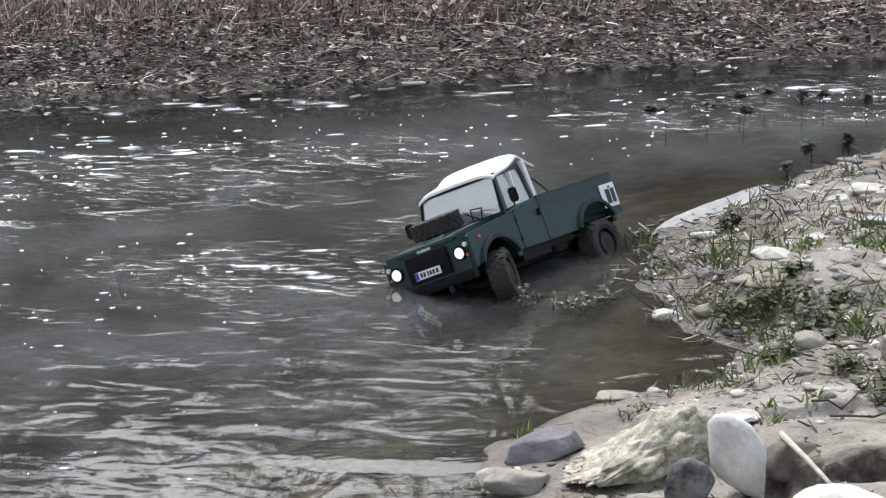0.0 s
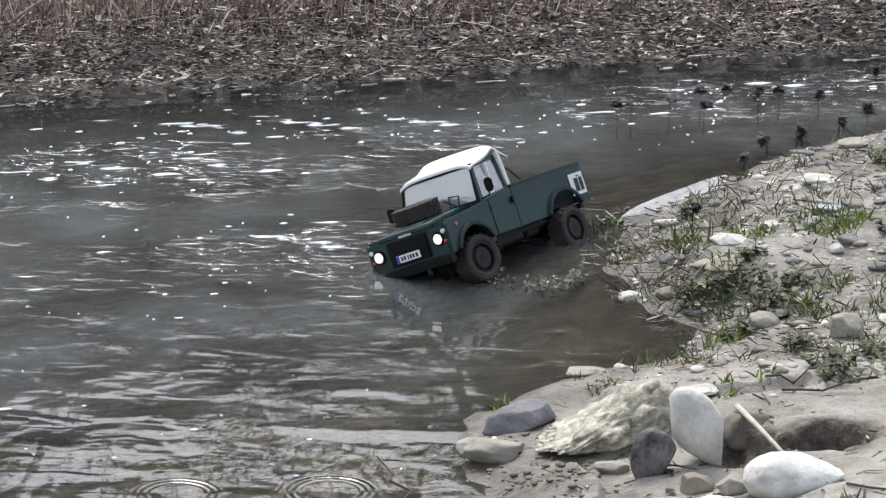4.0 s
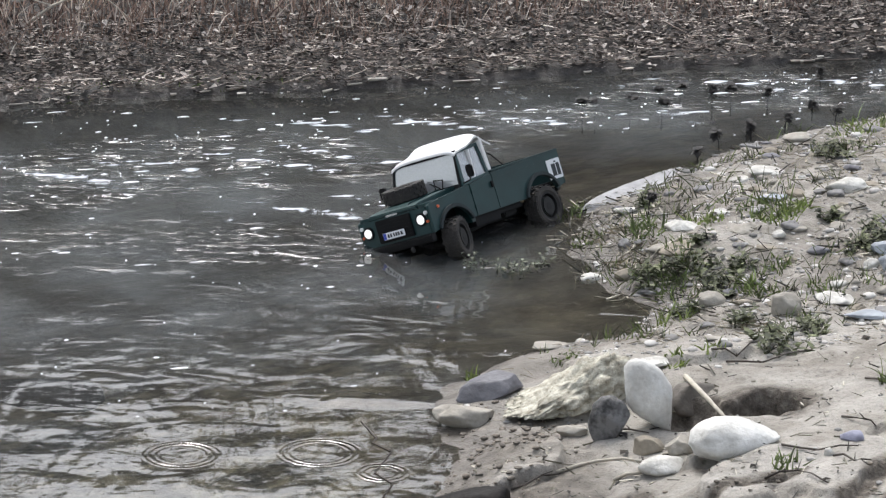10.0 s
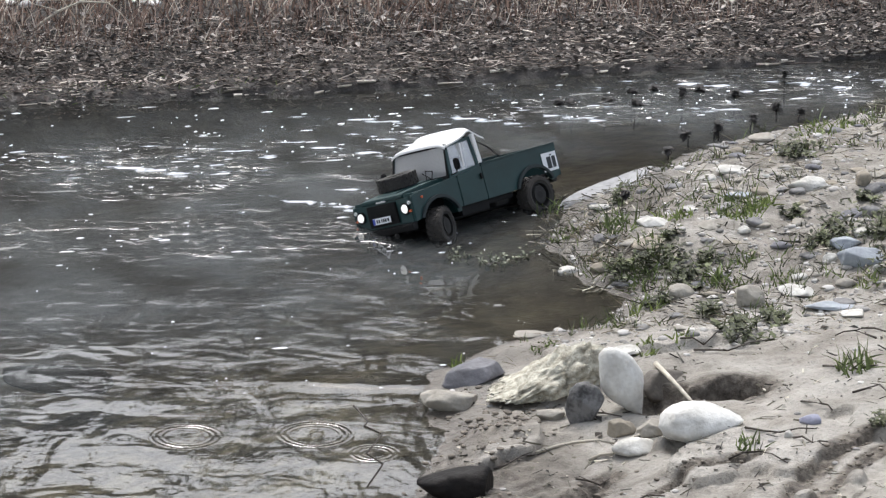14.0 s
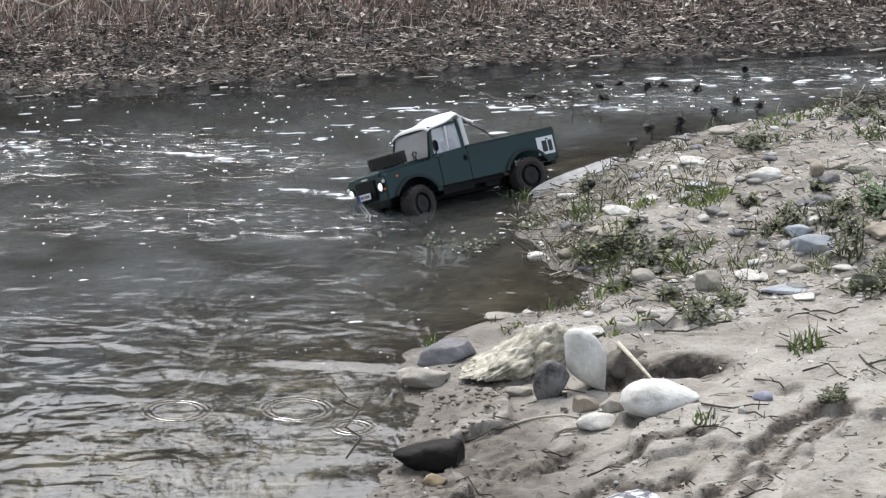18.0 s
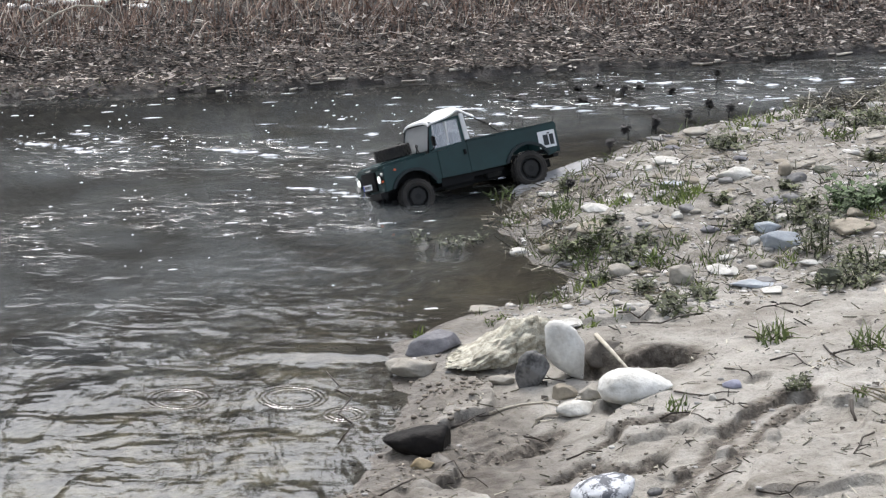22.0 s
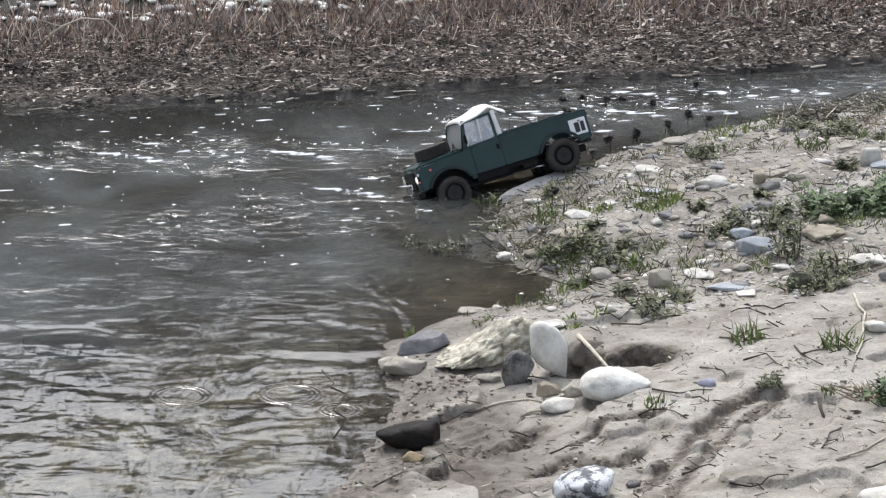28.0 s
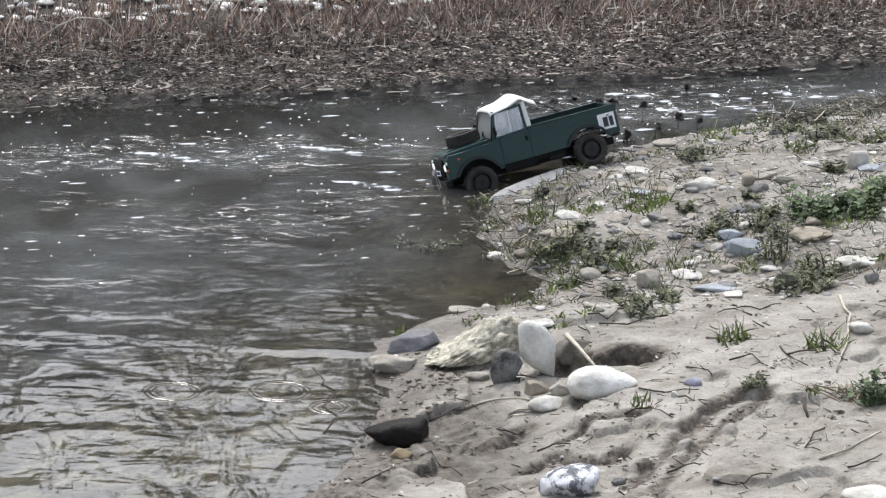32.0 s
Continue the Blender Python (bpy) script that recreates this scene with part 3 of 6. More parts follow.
def bare_tree(rng, bm_v, bm_f, x, y, z, tall):
    def stick(p, q, r0, r1):
        p, q = Vector(p), Vector(q)
        way = (q - p).normalized()
        u = way.orthogonal().normalized()
        v = way.cross(u)
        base = len(bm_v)
        for c, r in ((p, r0), (q, r1)):
            for k in range(4):
                a = k * math.pi / 2
                bm_v.append(tuple(c + (u * math.cos(a) + v * math.sin(a)) * r))
        for k in range(4):
            bm_f.append((base + k, base + (k + 1) % 4, base + 4 + (k + 1) % 4, base + 4 + k))

    lean = rng.uniform(-0.06, 0.06)
    top = (x + lean * tall, y, z + tall)
    stick((x, y, z - 0.2), top, 0.012 * tall + 0.05, 0.02)
    for k in range(30):
        h = rng.uniform(0.18, 0.98)
        s = Vector((x + lean * tall * h, y, z + tall * h))
        a, ln = rng.uniform(0, 2 * math.pi), tall * rng.uniform(0.12, 0.34) * (1.15 - h)+0.4
        e = s + Vector((math.cos(a) * ln, math.sin(a) * ln, ln * rng.uniform(0.4, 1.0)))
        stick(s, e, 0.035 * (1.3 - h) + 0.012, 0.008)
        for _ in range(5):
            f = s.lerp(e, rng.uniform(0.3, 1.0))
            g = f + Vector((rng.uniform(-1, 1), rng.uniform(-1, 1), rng.uniform(0.1, 1))) * ln * 0.5
            stick(f, g, 0.016, 0.005)


def build_woods():
    """Bare riverside woods beyond the gravel; the water mirrors them."""
    rng = random.Random(5)
    v, f = [], []
    for i in range(700):
        x = rng.uniform(-24, 22)
        y = 0.27 * x + 8 + 26 * rng.random() ** 0.35
        bare_tree(rng, v, f, x, y, gz(x, y), rng.uniform(2.3, 4.2) * (1.35 if rng.random() < 0.08 else 1.0) + 0.5 * math.sin(x * 0.9) + 0.4 * math.sin(x * 2.3))
    for grove in (-4.4, -3.3, -1.95, -0.95):
        for i in range(16):
            x = grove + rng.gauss(0, 0.16)
            y = 0.27 * x + 26 + 8 * rng.random()
            bare_tree(rng, v, f, x, y, gz(x, y), rng.uniform(3.2, 4.6))
    for i in range(110):
        x = rng.uniform(-0.4, 6.0)
        y = 0.27 * x + 24 + 10 * rng.random()
        bare_tree(rng, v, f, x, y, gz(x, y), rng.uniform(4.2, 6.2))
    ob = raw_mesh("bare_woods", v, f, M_BARK)
    tagged(ob, "bare grey-brown riverside trees standing far behind", "trees", kind="stuff")


M_BARK = material("bark", (0.07, 0.064, 0.058), 0.9, spread=0.4, scale=6)
build_woods()


# ---- the model pickup ----
def arc(cx, cz, r, a0, a1, k):
    return [(cx + r * math.cos(radians(a0 + (a1 - a0) * i / k)), cz + r * math.sin(radians(a0 + (a1 - a0) * i / k))) for i in range(k + 1)]


def tyre_mesh(radius, width, lugs):
    """A deep-lugged off-road tyre about the y axis."""
    bm = bmesh.new()
    prof = [(0.62, -0.42), (0.74, -0.5), (0.9, -0.48), (0.95, -0.40), (0.955, 0.40), (0.9, 0.48), (0.74, 0.5), (0.62, 0.42)]
    k = 40
    rings = [[bm.verts.new((radius * r * math.cos(2 * math.pi * i / k), width * w, radius * r * math.sin(2 * math.pi * i / k))) for r, w in prof] for i in range(k)]
    for i in range(k):
        a, b = rings[i], rings[(i + 1) % k]
        for j in range(len(prof)):
            bm.faces.new((a[j], a[(j + 1) % len(prof)], b[(j + 1) % len(prof)], b[j]))
    for i in range(lugs):
        for row, w in enumerate((-0.36, -0.12, 0.12, 0.36)):
            a = 2 * math.pi * (i + 0.5 * (row % 2)) / lugs
            m = Matrix.Rotation(-a, 4, "Y") @ Matrix.Translation((radius * 0.965, w * width, 0))
            bmesh.ops.create_cube(bm, size=1, matrix=m @ Matrix.Diagonal((radius * 0.05, width * 0.2, radius * 0.17, 1)))
    return bm


def rim_mesh(radius, width, face):
    """A dished steel rim with round holes shown as sunken pockets; face: +1 or -1, the outer side in y."""
    bm = bmesh.new()
    k = 32
    prof = [(0.66, -0.42), (0.66, 0.44), (0.58, 0.44), (0.54, 0.2), (0.4, 0.14), (0.36, 0.3), (0.2, 0.3), (0.17, 0.42), (0.0, 0.42)]
    rings = [[bm.verts.new((radius * r * math.cos(2 * math.pi * i / k), face * width * w, radius * r * math.sin(2 * math.pi * i / k))) for r, w in prof[:-1]] for i in range(k)]
    tip = bm.verts.new((0, face * width * 0.42, 0))
    for i in range(k):
        a, b = rings[i], rings[(i + 1) % k]
        for j in range(len(prof) - 2):
            bm.faces.new((a[j], a[j + 1], b[j + 1], b[j]))
        bm.faces.new((a[-1], tip, b[-1]))
    for i in range(8):
        a = 2 * math.pi * (i + 0.5) / 8
        drum((radius * 0.47 * math.cos(a), face * width * 0.19, radius * 0.47 * math.sin(a)), (0, 1, 0), radius * 0.075, width * 0.10, 10, bm=bm)
    for i in range(5):
        a = 2 * math.pi * i / 5
        drum((radius * 0.28 * math.cos(a), face * width * 0.31, radius * 0.28 * math.sin(a)), (0, 1, 0), radius * 0.035, width * 0.08, 8, bm=bm)
    return bm


WHEEL_R, WHEEL_W, AXLE_X, TRACK_Y, HUB_Z = 0.0415, 0.034, 0.1425, 0.079, 0.047


def build_truck():
    truck = new("model_pickup_truck")
    tagged(truck, "dark green model pickup with white cab roof, wading at the bank", "model truck")
    xf, xr, wy = 0.213, -0.223, 0.088
    arch_f, arch_r, sill = (AXLE_X, 0.056), (-AXLE_X, 0.061), 0.079
    for s, tag in ((1, "left"), (-1, "right")):
        ya, yb = s * (wy - 0.006), s * wy
        wing = [(xf, 0.127), (0.205, 0.131), (0.09, 0.141), (0.0735, 0.141), (0.0735, sill)] + arc(*arch_f, 0.054, 155, 25, 14) + [(xf, 0.075)]
        w = part("front_wing", prism(wing, ya, yb, 0.0012), M_GREEN, truck)
        part("wing_top", box(0.075, xf - 0.004, s * 0.060, s * (wy - 0.003), 0.126, 0.1335, 0.002), M_GREEN, truck)
        part("side_lamp", drum((0.184, s * (wy + 0.001), 0.1205), (0, 1, 0), 0.0028, 0.004, 12, 0.0006), M_ORANGE, truck, "small orange side lamp")
        door = part("door", prism([(0.0732, sill), (0.0732, 0.141), (0.012, 0.148), (0.0002, 0.148), (0.0002, sill)], ya, yb + s * 0.0004, 0.001), M_GREEN, truck)
        part("handle", box(0.0045, 0.0105, s * (wy + 0.001), s * (wy + 0.005), 0.122, 0.134, 0.001), M_BLACK, door, "black door handle")
        part("hinge", box(0.068, 0.075, s * wy, s * (wy + 0.003), 0.124, 0.130, 0.0008), M_GREEN, door)
        part("hinge", box(0.068, 0.075, s * wy, s * (wy + 0.003), 0.092, 0.098, 0.0008), M_GREEN, door)
        bed = [(-0.0001, sill), (-0.0001, 0.150), (xr, 0.152), (xr + 0.005, 0.086), (-AXLE_X - 0.055, 0.080)] + arc(*arch_r, 0.054, 158, 20, 14)
        bs = part("bed_side", prism(bed, ya, yb, 0.0012), M_GREEN, truck)
        part("bed_rail", box(xr, -0.002, s * (wy - 0.012), s * (wy + 0.001), 0.1512, 0.1545, 0.001), M_GREEN, bs)
        part("swage_line", box(xr + 0.045, -0.002, s * wy, s * (wy + 0.0010), 0.1375, 0.1392, 0.0004), M_GREEN, bs)
        for cx, cz, a0, a1 in ((*arch_f, 157, 23), (*arch_r, 156, 20)):
            outer, inner = arc(cx, cz, 0.0605, a0, a1, 16), arc(cx, cz, 0.0535, a0, a1, 16)
            part("wheel_arch", prism(outer + inner[::-1], s * (wy - 0.002), s * (wy + 0.0055), 0.001), M_FLARE, truck, "dark wheel arch flare")
        # upper door frame, sliding windows
        fr = [(0.0915, 0.141), (0.0755, 0.2085), (-0.0005, 0.2125), (0.0005, 0.148), (0.012, 0.148)]
        hole = [(0.081, 0.148), (0.070, 0.2030), (0.0055, 0.2065), (0.0065, 0.153), (0.014, 0.152)]
        bm = bmesh.new()
        y_low, y_top = s * (wy - 0.001), s * (wy - 0.012)
        lean = lambda z: y_low + (y_top - y_low) * (z - 0.141) / 0.072
        for o, t in ((0, 0), ):
            ov = [[bm.verts.new((x, lean(z) - s * d, z)) for x, z in fr] for d in (0, 0.005)]
            iv = [[bm.verts.new((x, lean(z) - s * d, z)) for x, z in hole] for d in (0, 0.005)]
            for i in range(5):
                j = (i + 1) % 5
                bm.faces.new((ov[0][i], ov[0][j], iv[0][j], iv[0][i]))
                bm.faces.new((ov[1][i], iv[1][i], iv[1][j], ov[1][j]))
                bm.faces.new((ov[0][i], ov[1][i], ov[1][j], ov[0][j]))
                bm.faces.new((iv[0][i], iv[0][j], iv[1][j], iv[1][i]))
        top = part("window_frame", bm, M_GREEN, door)
        bm = bmesh.new()
        bm.faces.new([bm.verts.new((x, lean(z) - s * 0.003, z)) for x, z in hole])
        g = part("side_window", bm, M_SIDE, truck, "pale sliding side window")
        g.visible_shadow = False
        part("window_bar", prism([(0.041, 0.1505), (0.038, 0.2045), (0.0345, 0.2045), (0.0375, 0.1505)], s * (wy - 0.0125), s * (wy - 0.0065)), M_WHITE, g, "white bar of the sliding window")
        part("rear_pillar", prism([(-0.0015, 0.1515), (0.0005, 0.216), (-0.0085, 0.216), (-0.0135, 0.1515)], s * (wy - 0.014), s * (wy - 0.0045), 0.0012), M_WHITE, truck, "white rear corner of the cab")
        m = part("mirror", box(0.082, 0.088, s * (wy + 0.012), s * (wy + 0.029), 0.154, 0.178, 0.0025), M_BLACK, truck, "black door mirror")
        part("mirror_arm", rod([(0.085, s * (wy - 0.004), 0.146), (0.085, s * (wy + 0.016), 0.149), (0.085, s * (wy + 0.019), 0.160)], 0.0016), M_BLACK, m)
        # number board on the rear quarter
        n = part("number_board", box(-0.2185, -0.176, s * (wy + 0.0006), s * (wy + 0.0018), 0.098, 0.137), M_PLATE, truck, "white number board with dark figures")
        part("figure_bar", box(-0.2005, -0.1875 - 0.0005, s * (wy + 0.0018), s * (wy + 0.0024), 0.104, 0.128, 0.0), M_INK, n)
        part("figure_bar", box(-0.2135, -0.2035, s * (wy + 0.0018), s * (wy + 0.0024), 0.104, 0.128, 0.0), M_INK, n)
        part("figure_mark", box(-0.205, -0.199, s * (wy + 0.0018), s * (wy + 0.0024), 0.1295, 0.1325, 0.0), M_INK, n)
        part("tail_lamp", drum((xr - 0.001, s * 0.075, 0.118), (1, 0, 0), 0.005, 0.005, 14, 0.0008), M_RED, truck, "small red tail lamp")
        part("sill", box(-0.083, 0.083, s * (wy - 0.022), s * (wy - 0.010), 0.068, 0.0785, 0.002), M_BLACK, truck, "dark side sill")
        part("frame_rail", box(-0.215, 0.2, s * 0.028, s * 0.038, 0.054, 0.072, 0.001), M_BLACK, truck, "dark frame rail")
        for ax in (AXLE_X, -AXLE_X):
            part("shock_absorber", rod([(ax - 0.012, s * 0.046, 0.045), (ax - 0.004, s * 0.044, 0.1)], 0.005, sides=10), M_CHASSIS, truck)
    part("bonnet", prism([(0.0755, 0.128), (0.0755, 0.1455), (0.12, 0.1445), (0.2, 0.1375), (0.2115, 0.1345), (0.2115, 0.128)], -0.0595, 0.0595, 0.0018), M_GREEN, truck)
    part("bonnet_ridge", prism([(0.08, 0.145), (0.08, 0.149), (0.19, 0.1415), (0.196, 0.138)], -0.03, 0.03, 0.001), M_GREEN, truck)
    part("bulkhead", box(0.0735, 0.0865, -wy + 0.007, wy - 0.007, 0.07, 0.141, 0.001), M_GREEN, truck)
    part("engine_bay", box(0.09, 0.205, -0.05, 0.05, 0.07, 0.127), M_BLACK, truck)
    fp = part("front_panel", box(0.2085, 0.2135, -wy + 0.0065, wy - 0.0065, 0.075, 0.127, 0.0012), M_GREEN, truck)
    gr = part("grille", box(0.2137, 0.2175, -0.043, 0.043, 0.080, 0.124, 0.001), M_BLACK, truck, "black radiator grille")
    for i in range(6):
        part("slat", box(0.2172, 0.219, -0.041, 0.041, 0.084 + i * 0.0066, 0.0868 + i * 0.0066), M_BLACK, gr)
    part("maker_badge", box(0.2137, 0.2155, -0.014, 0.014, 0.1265, 0.1305, 0.0005), M_CHROME, fp, "plain pale badge strip")
    for s in (1, -1):
        h = part("headlight", drum((0.2145, s * 0.0655, 0.1050), (1, 0, 0), 0.0125, 0.005, 24, 0.001), M_BLACK, truck, "round headlight, switched on")
        part("lens", drum((0.2175, s * 0.0655, 0.1050), (1, 0, 0), 0.0098, 0.004, 24, 0.0015, r2=0.008), M_LAMP, h, "glowing white lens")
        part("indicator", drum((0.2145, s * 0.0795, 0.116), (1, 0, 0), 0.0038, 0.005, 14, 0.0006), M_LENS, truck, "small clear front lamp")
        part("marker", drum((0.2145, s * 0.0795, 0.099), (1, 0, 0), 0.0026, 0.005, 14, 0.0006), M_ORANGE, truck, "small amber front lamp")
    bumper = part("front_bumper", prism([(0.212, 0.060), (0.226, 0.060), (0.228, 0.065), (0.228, 0.074), (0.212, 0.076)], -wy, wy, 0.0015), M_BLACK, truck, "dark front bumper")
    pl = part("number_plate", box(0.2225, 0.224, -0.026, 0.026, 0.0855, 0.0985), M_PLATE, truck, "white number plate with a blue edge")
    part("plate_band", box(0.224, 0.2245, -0.0255, -0.019, 0.086, 0.098), M_BLUE, pl)
    pb = [(-0.015, -0.011), (-0.009, -0.005), (-0.001, 0.002), (0.004, 0.008), (0.010, 0.014), (0.017, 0.0215)]
    for a, b in pb:
        part("plate_bar", box(0.224, 0.2245, a, b, 0.0885, 0.0955), M_INK, pl)
    part("plate_bracket", box(0.2135, 0.2223, -0.02, 0.02, 0.0885, 0.095), M_BLACK, truck)
    for y in (-0.04, 0.04):
        part("tow_eye", drum((0.231, y, 0.055), (0, 1, 0), 0.0055, 0.004, 14, 0.0008), M_CHASSIS, bumper)
    # windscreen
    lo, hi = (0.0925, 0.141), (0.0735, 0.2105)
    bm = bmesh.new()
    pts = [(-wy + 0.004, 0), (wy - 0.004, 0), (wy - 0.011, 1), (-wy + 0.011, 1)]
    ins = [(-wy + 0.0095, 0.09), (wy - 0.0095, 0.09), (wy - 0.0145, 0.93), (-wy + 0.0145, 0.93)]
    at = lambda y, k, d: (lo[0] + (hi[0] - lo[0]) * k + d, y, lo[1] + (hi[1] - lo[1]) * k)
    o, i2 = [[bm.verts.new(at(y, k, d)) for y, k in pts] for d in (0.002, -0.004)], [[bm.verts.new(at(y, k, d)) for y, k in ins] for d in (0.002, -0.004)]
    for i in range(4):
        j = (i + 1) % 4
        bm.faces.new((o[0][i], o[0][j], i2[0][j], i2[0][i]))
        bm.faces.new((o[1][i], i2[1][i], i2[1][j], o[1][j]))
        bm.faces.new((o[0][i], o[1][i], o[1][j], o[0][j]))
        bm.faces.new((i2[0][i], i2[0][j], i2[1][j], i2[1][i]))
    part("windscreen_frame", bm, M_BLACK, truck, "dark windscreen frame")
    bm = bmesh.new()
    bm.faces.new([bm.verts.new(at(y, k, 0.0)) for y, k in ins])
    g = part("windscreen", bm, M_PANE, truck, "windscreen coloured pale for the bright sky and water in it")
    g.visible_shadow = False
    for y, e in ((0.05, 0.012), (-0.012, -0.05)):
        part("wiper", rod([at(y, -0.02, 0.005), at((y + e) / 2, 0.16, 0.007), at(e, 0.3, 0.006)], 0.0012), M_BLACK, truck, "black wiper")
    part("vent_flap", box(0.088, 0.095, 0.005, 0.068, 0.1375, 0.1455, 0.001), M_GREEN, truck)
    part("grab_bar", rod([(0.11, 0.052, 0.143), (0.105, 0.055, 0.163), (0.098, 0.028, 0.166), (0.098, 0.026, 0.144)], 0.0014), M_BLACK, truck, "thin black bar ahead of the windscreen")
    # roof: rises to the rear, then drops over the back of the cab
    prof = [(0.0795, 0.2125), (0.0775, 0.2150), (0.072, 0.2172), (0.055, 0.2198), (0.035, 0.2230), (0.018, 0.2290), (0.006, 0.2345), (-0.001, 0.2345), (-0.012, 0.2275), (-0.024, 0.2190), (-0.037, 0.2120)]
    bm = bmesh.new()
    rows = []
    for x, z in prof:
        row = []
        for q in np.linspace(-1, 1, 15):
            y = q * (wy - 0.009)
            drop = 0.0075 * abs(q) ** 7 + 0.002 * q * q
            row.append(bm.verts.new((x, y, z - drop)))
        rows.append(row)
    for a, b in zip(rows[:-1], rows[1:]):
        for k in range(14):
            bm.faces.new((a[k], a[k + 1], b[k + 1], b[k]))
    geom = bmesh.ops.extrude_face_region(bm, geom=list(bm.faces))["geom"]
    for v in geom:
        if isinstance(v, bmesh.types.BMVert):
            v.co.z -= 0.0035
    part("roof", bm, M_WHITE, truck, "white cab roof", 0.9)
    part("rear_wall", box(-0.0105, -0.0055, -wy + 0.012, wy - 0.012, 0.09, 0.152, 0.001), M_GREEN, truck)
    g = part("rear_window", box(-0.0085, -0.0065, -wy + 0.014, wy - 0.014, 0.153, 0.211), M_SIDE, truck, "pale rear cab window")
    g.visible_shadow = False
    for s in (1, -1):
        st = part("seat", box(0.014, 0.040, s * 0.038 - 0.026, s * 0.038 + 0.026, 0.09, 0.125, 0.004), M_SEAT, truck, "pale grey cab seat")
        part("backrest", box(0.008, 0.018, s * 0.038 - 0.024, s * 0.038 + 0.024, 0.125, 0.178, 0.004), M_SEAT, st)
    part("steering_wheel", drum((0.058, 0.04, 0.152), (1, 0, 0.35), 0.014, 0.003, 18, 0.001), M_BLACK, truck, "black steering wheel")
    part("cab_floor", box(-0.005, 0.075, -wy + 0.008, wy - 0.008, 0.06, 0.088), M_BLACK, truck)
    part("dashboard", box(0.066, 0.082, -wy + 0.012, wy - 0.012, 0.12, 0.146, 0.002), M_BLACK, truck)
    # load bed
    part("bed_floor", box(xr + 0.006, -0.011, -wy + 0.0065, wy - 0.0065, 0.088, 0.093), M_BLACK, truck, "dark load bed floor")
    tg = part("tailgate", box(xr - 0.003, xr + 0.003, -wy + 0.002, wy - 0.002, 0.085, 0.1525, 0.0012), M_GREEN, truck)
    part("gate_latch", box(xr - 0.006, xr - 0.003, 0.074, 0.082, 0.139, 0.149, 0.0008), M_BLACK, tg)
    part("rear_bumper", box(xr - 0.003, xr + 0.010, -0.070, 0.070, 0.074, 0.083, 0.0015), M_CHASSIS, truck, "dark rear step bumper")
    part("bed_tube", rod([(-0.018, 0.03, 0.2165), (-0.045, 0.034, 0.205), (-0.08, 0.04, 0.180), (-0.11, 0.042, 0.150)], 0.0013), M_BLACK, truck, "thin black aerial wire to the load bed")
    for i in range(7):
        part("bed_rib", box(-0.2, -0.03, -0.075 + i * 0.0235, -0.066 + i * 0.0235, 0.0932, 0.0955, 0.0005), M_BLACK, truck)
    for ax in (AXLE_X, -AXLE_X):
        part("axle", drum((ax, 0, HUB_Z), (0, 1, 0), 0.0075, 0.13, 14), M_CHASSIS, truck, "dark axle tube")
        part("differential", drum((ax, 0.012, HUB_Z), (1, 0, 0), 0.0155, 0.026, 16, 0.004), M_CHASSIS, truck)
        part("link_rod", rod([(ax, 0.04, 0.045), (ax * 0.35, 0.03, 0.056)], 0.0028), M_CHROME, truck, "bright suspension link")
    part("gearbox", box(-0.03, 0.05, -0.022, 0.022, 0.05, 0.074, 0.004), M_CHASSIS, truck)
    part("prop_shaft", rod([(-0.13, 0.01, 0.051), (-0.02, 0.004, 0.056)], 0.0035), M_CHROME, truck, "bright drive shaft")
    part("fuel_tank", box(-0.085, -0.045, -0.06, 0.06, 0.058, 0.084, 0.003), M_CHASSIS, truck)
    # spare wheel lying on the bonnet
    tb = tyre_mesh(0.043, 0.028, 18)
    lay = Matrix.Translation((0.141, -0.014, 0.1595)) @ Matrix.Rotation(radians(3.5), 4, "Y") @ Matrix.Rotation(radians(90), 4, "X")
    bmesh.ops.transform(tb, matrix=lay, verts=tb.verts)
    sp = part("spare_wheel", tb, M_RUBBER, truck, "black spare wheel lying on the bonnet")
    rb = rim_mesh(0.043, 0.026, -1)
    bmesh.ops.transform(rb, matrix=lay, verts=rb.verts)
    part("spare_rim", rb, M_RIM, sp)
    part("spare_mount", box(0.13, 0.152, -0.026, -0.002, 0.138, 0.150, 0.002), M_BLACK, truck)
    # road wheels
    wheels = []
    for fx in (1, -1):
        for s in (1, -1):
            w = part("wheel", drum((0, s * 0.004, 0), (0, 1, 0), 0.019, 0.02, 18, 0.002), M_CHASSIS, truck, "muddy off-road wheel")
            part("tyre", tyre_mesh(WHEEL_R, WHEEL_W, 20), M_RUBBER, w)
            part("rim", rim_mesh(WHEEL_R, WHEEL_W, s), M_RIM, w)
            w.location = (fx * AXLE_X, s * TRACK_Y, HUB_Z)
            wheels.append((w, fx, s))
    return truck, wheels


truck, wheels = build_truck()


# ---- stones of the near bank ----
def two_tone(name, a, b, scale, rough=0.75, sharp=0.1, wet=None, bump=0.4):
    g = 1.0 if max(a) > 0.55 else 0.78
    a, b = tuple(g * q for q in a), tuple(g * 0.9 * q for q in b)
    m = material(name, a, rough, scale=scale, bump=bump + 0.25, bump_scale=90, color2=b)
    r = [x for x in m.node_tree.nodes if x.bl_idname == "ShaderNodeValToRGB"][0].color_ramp
    r.elements[0].position, r.elements[1].position = 0.66 - sharp, 0.66 + sharp
    return m


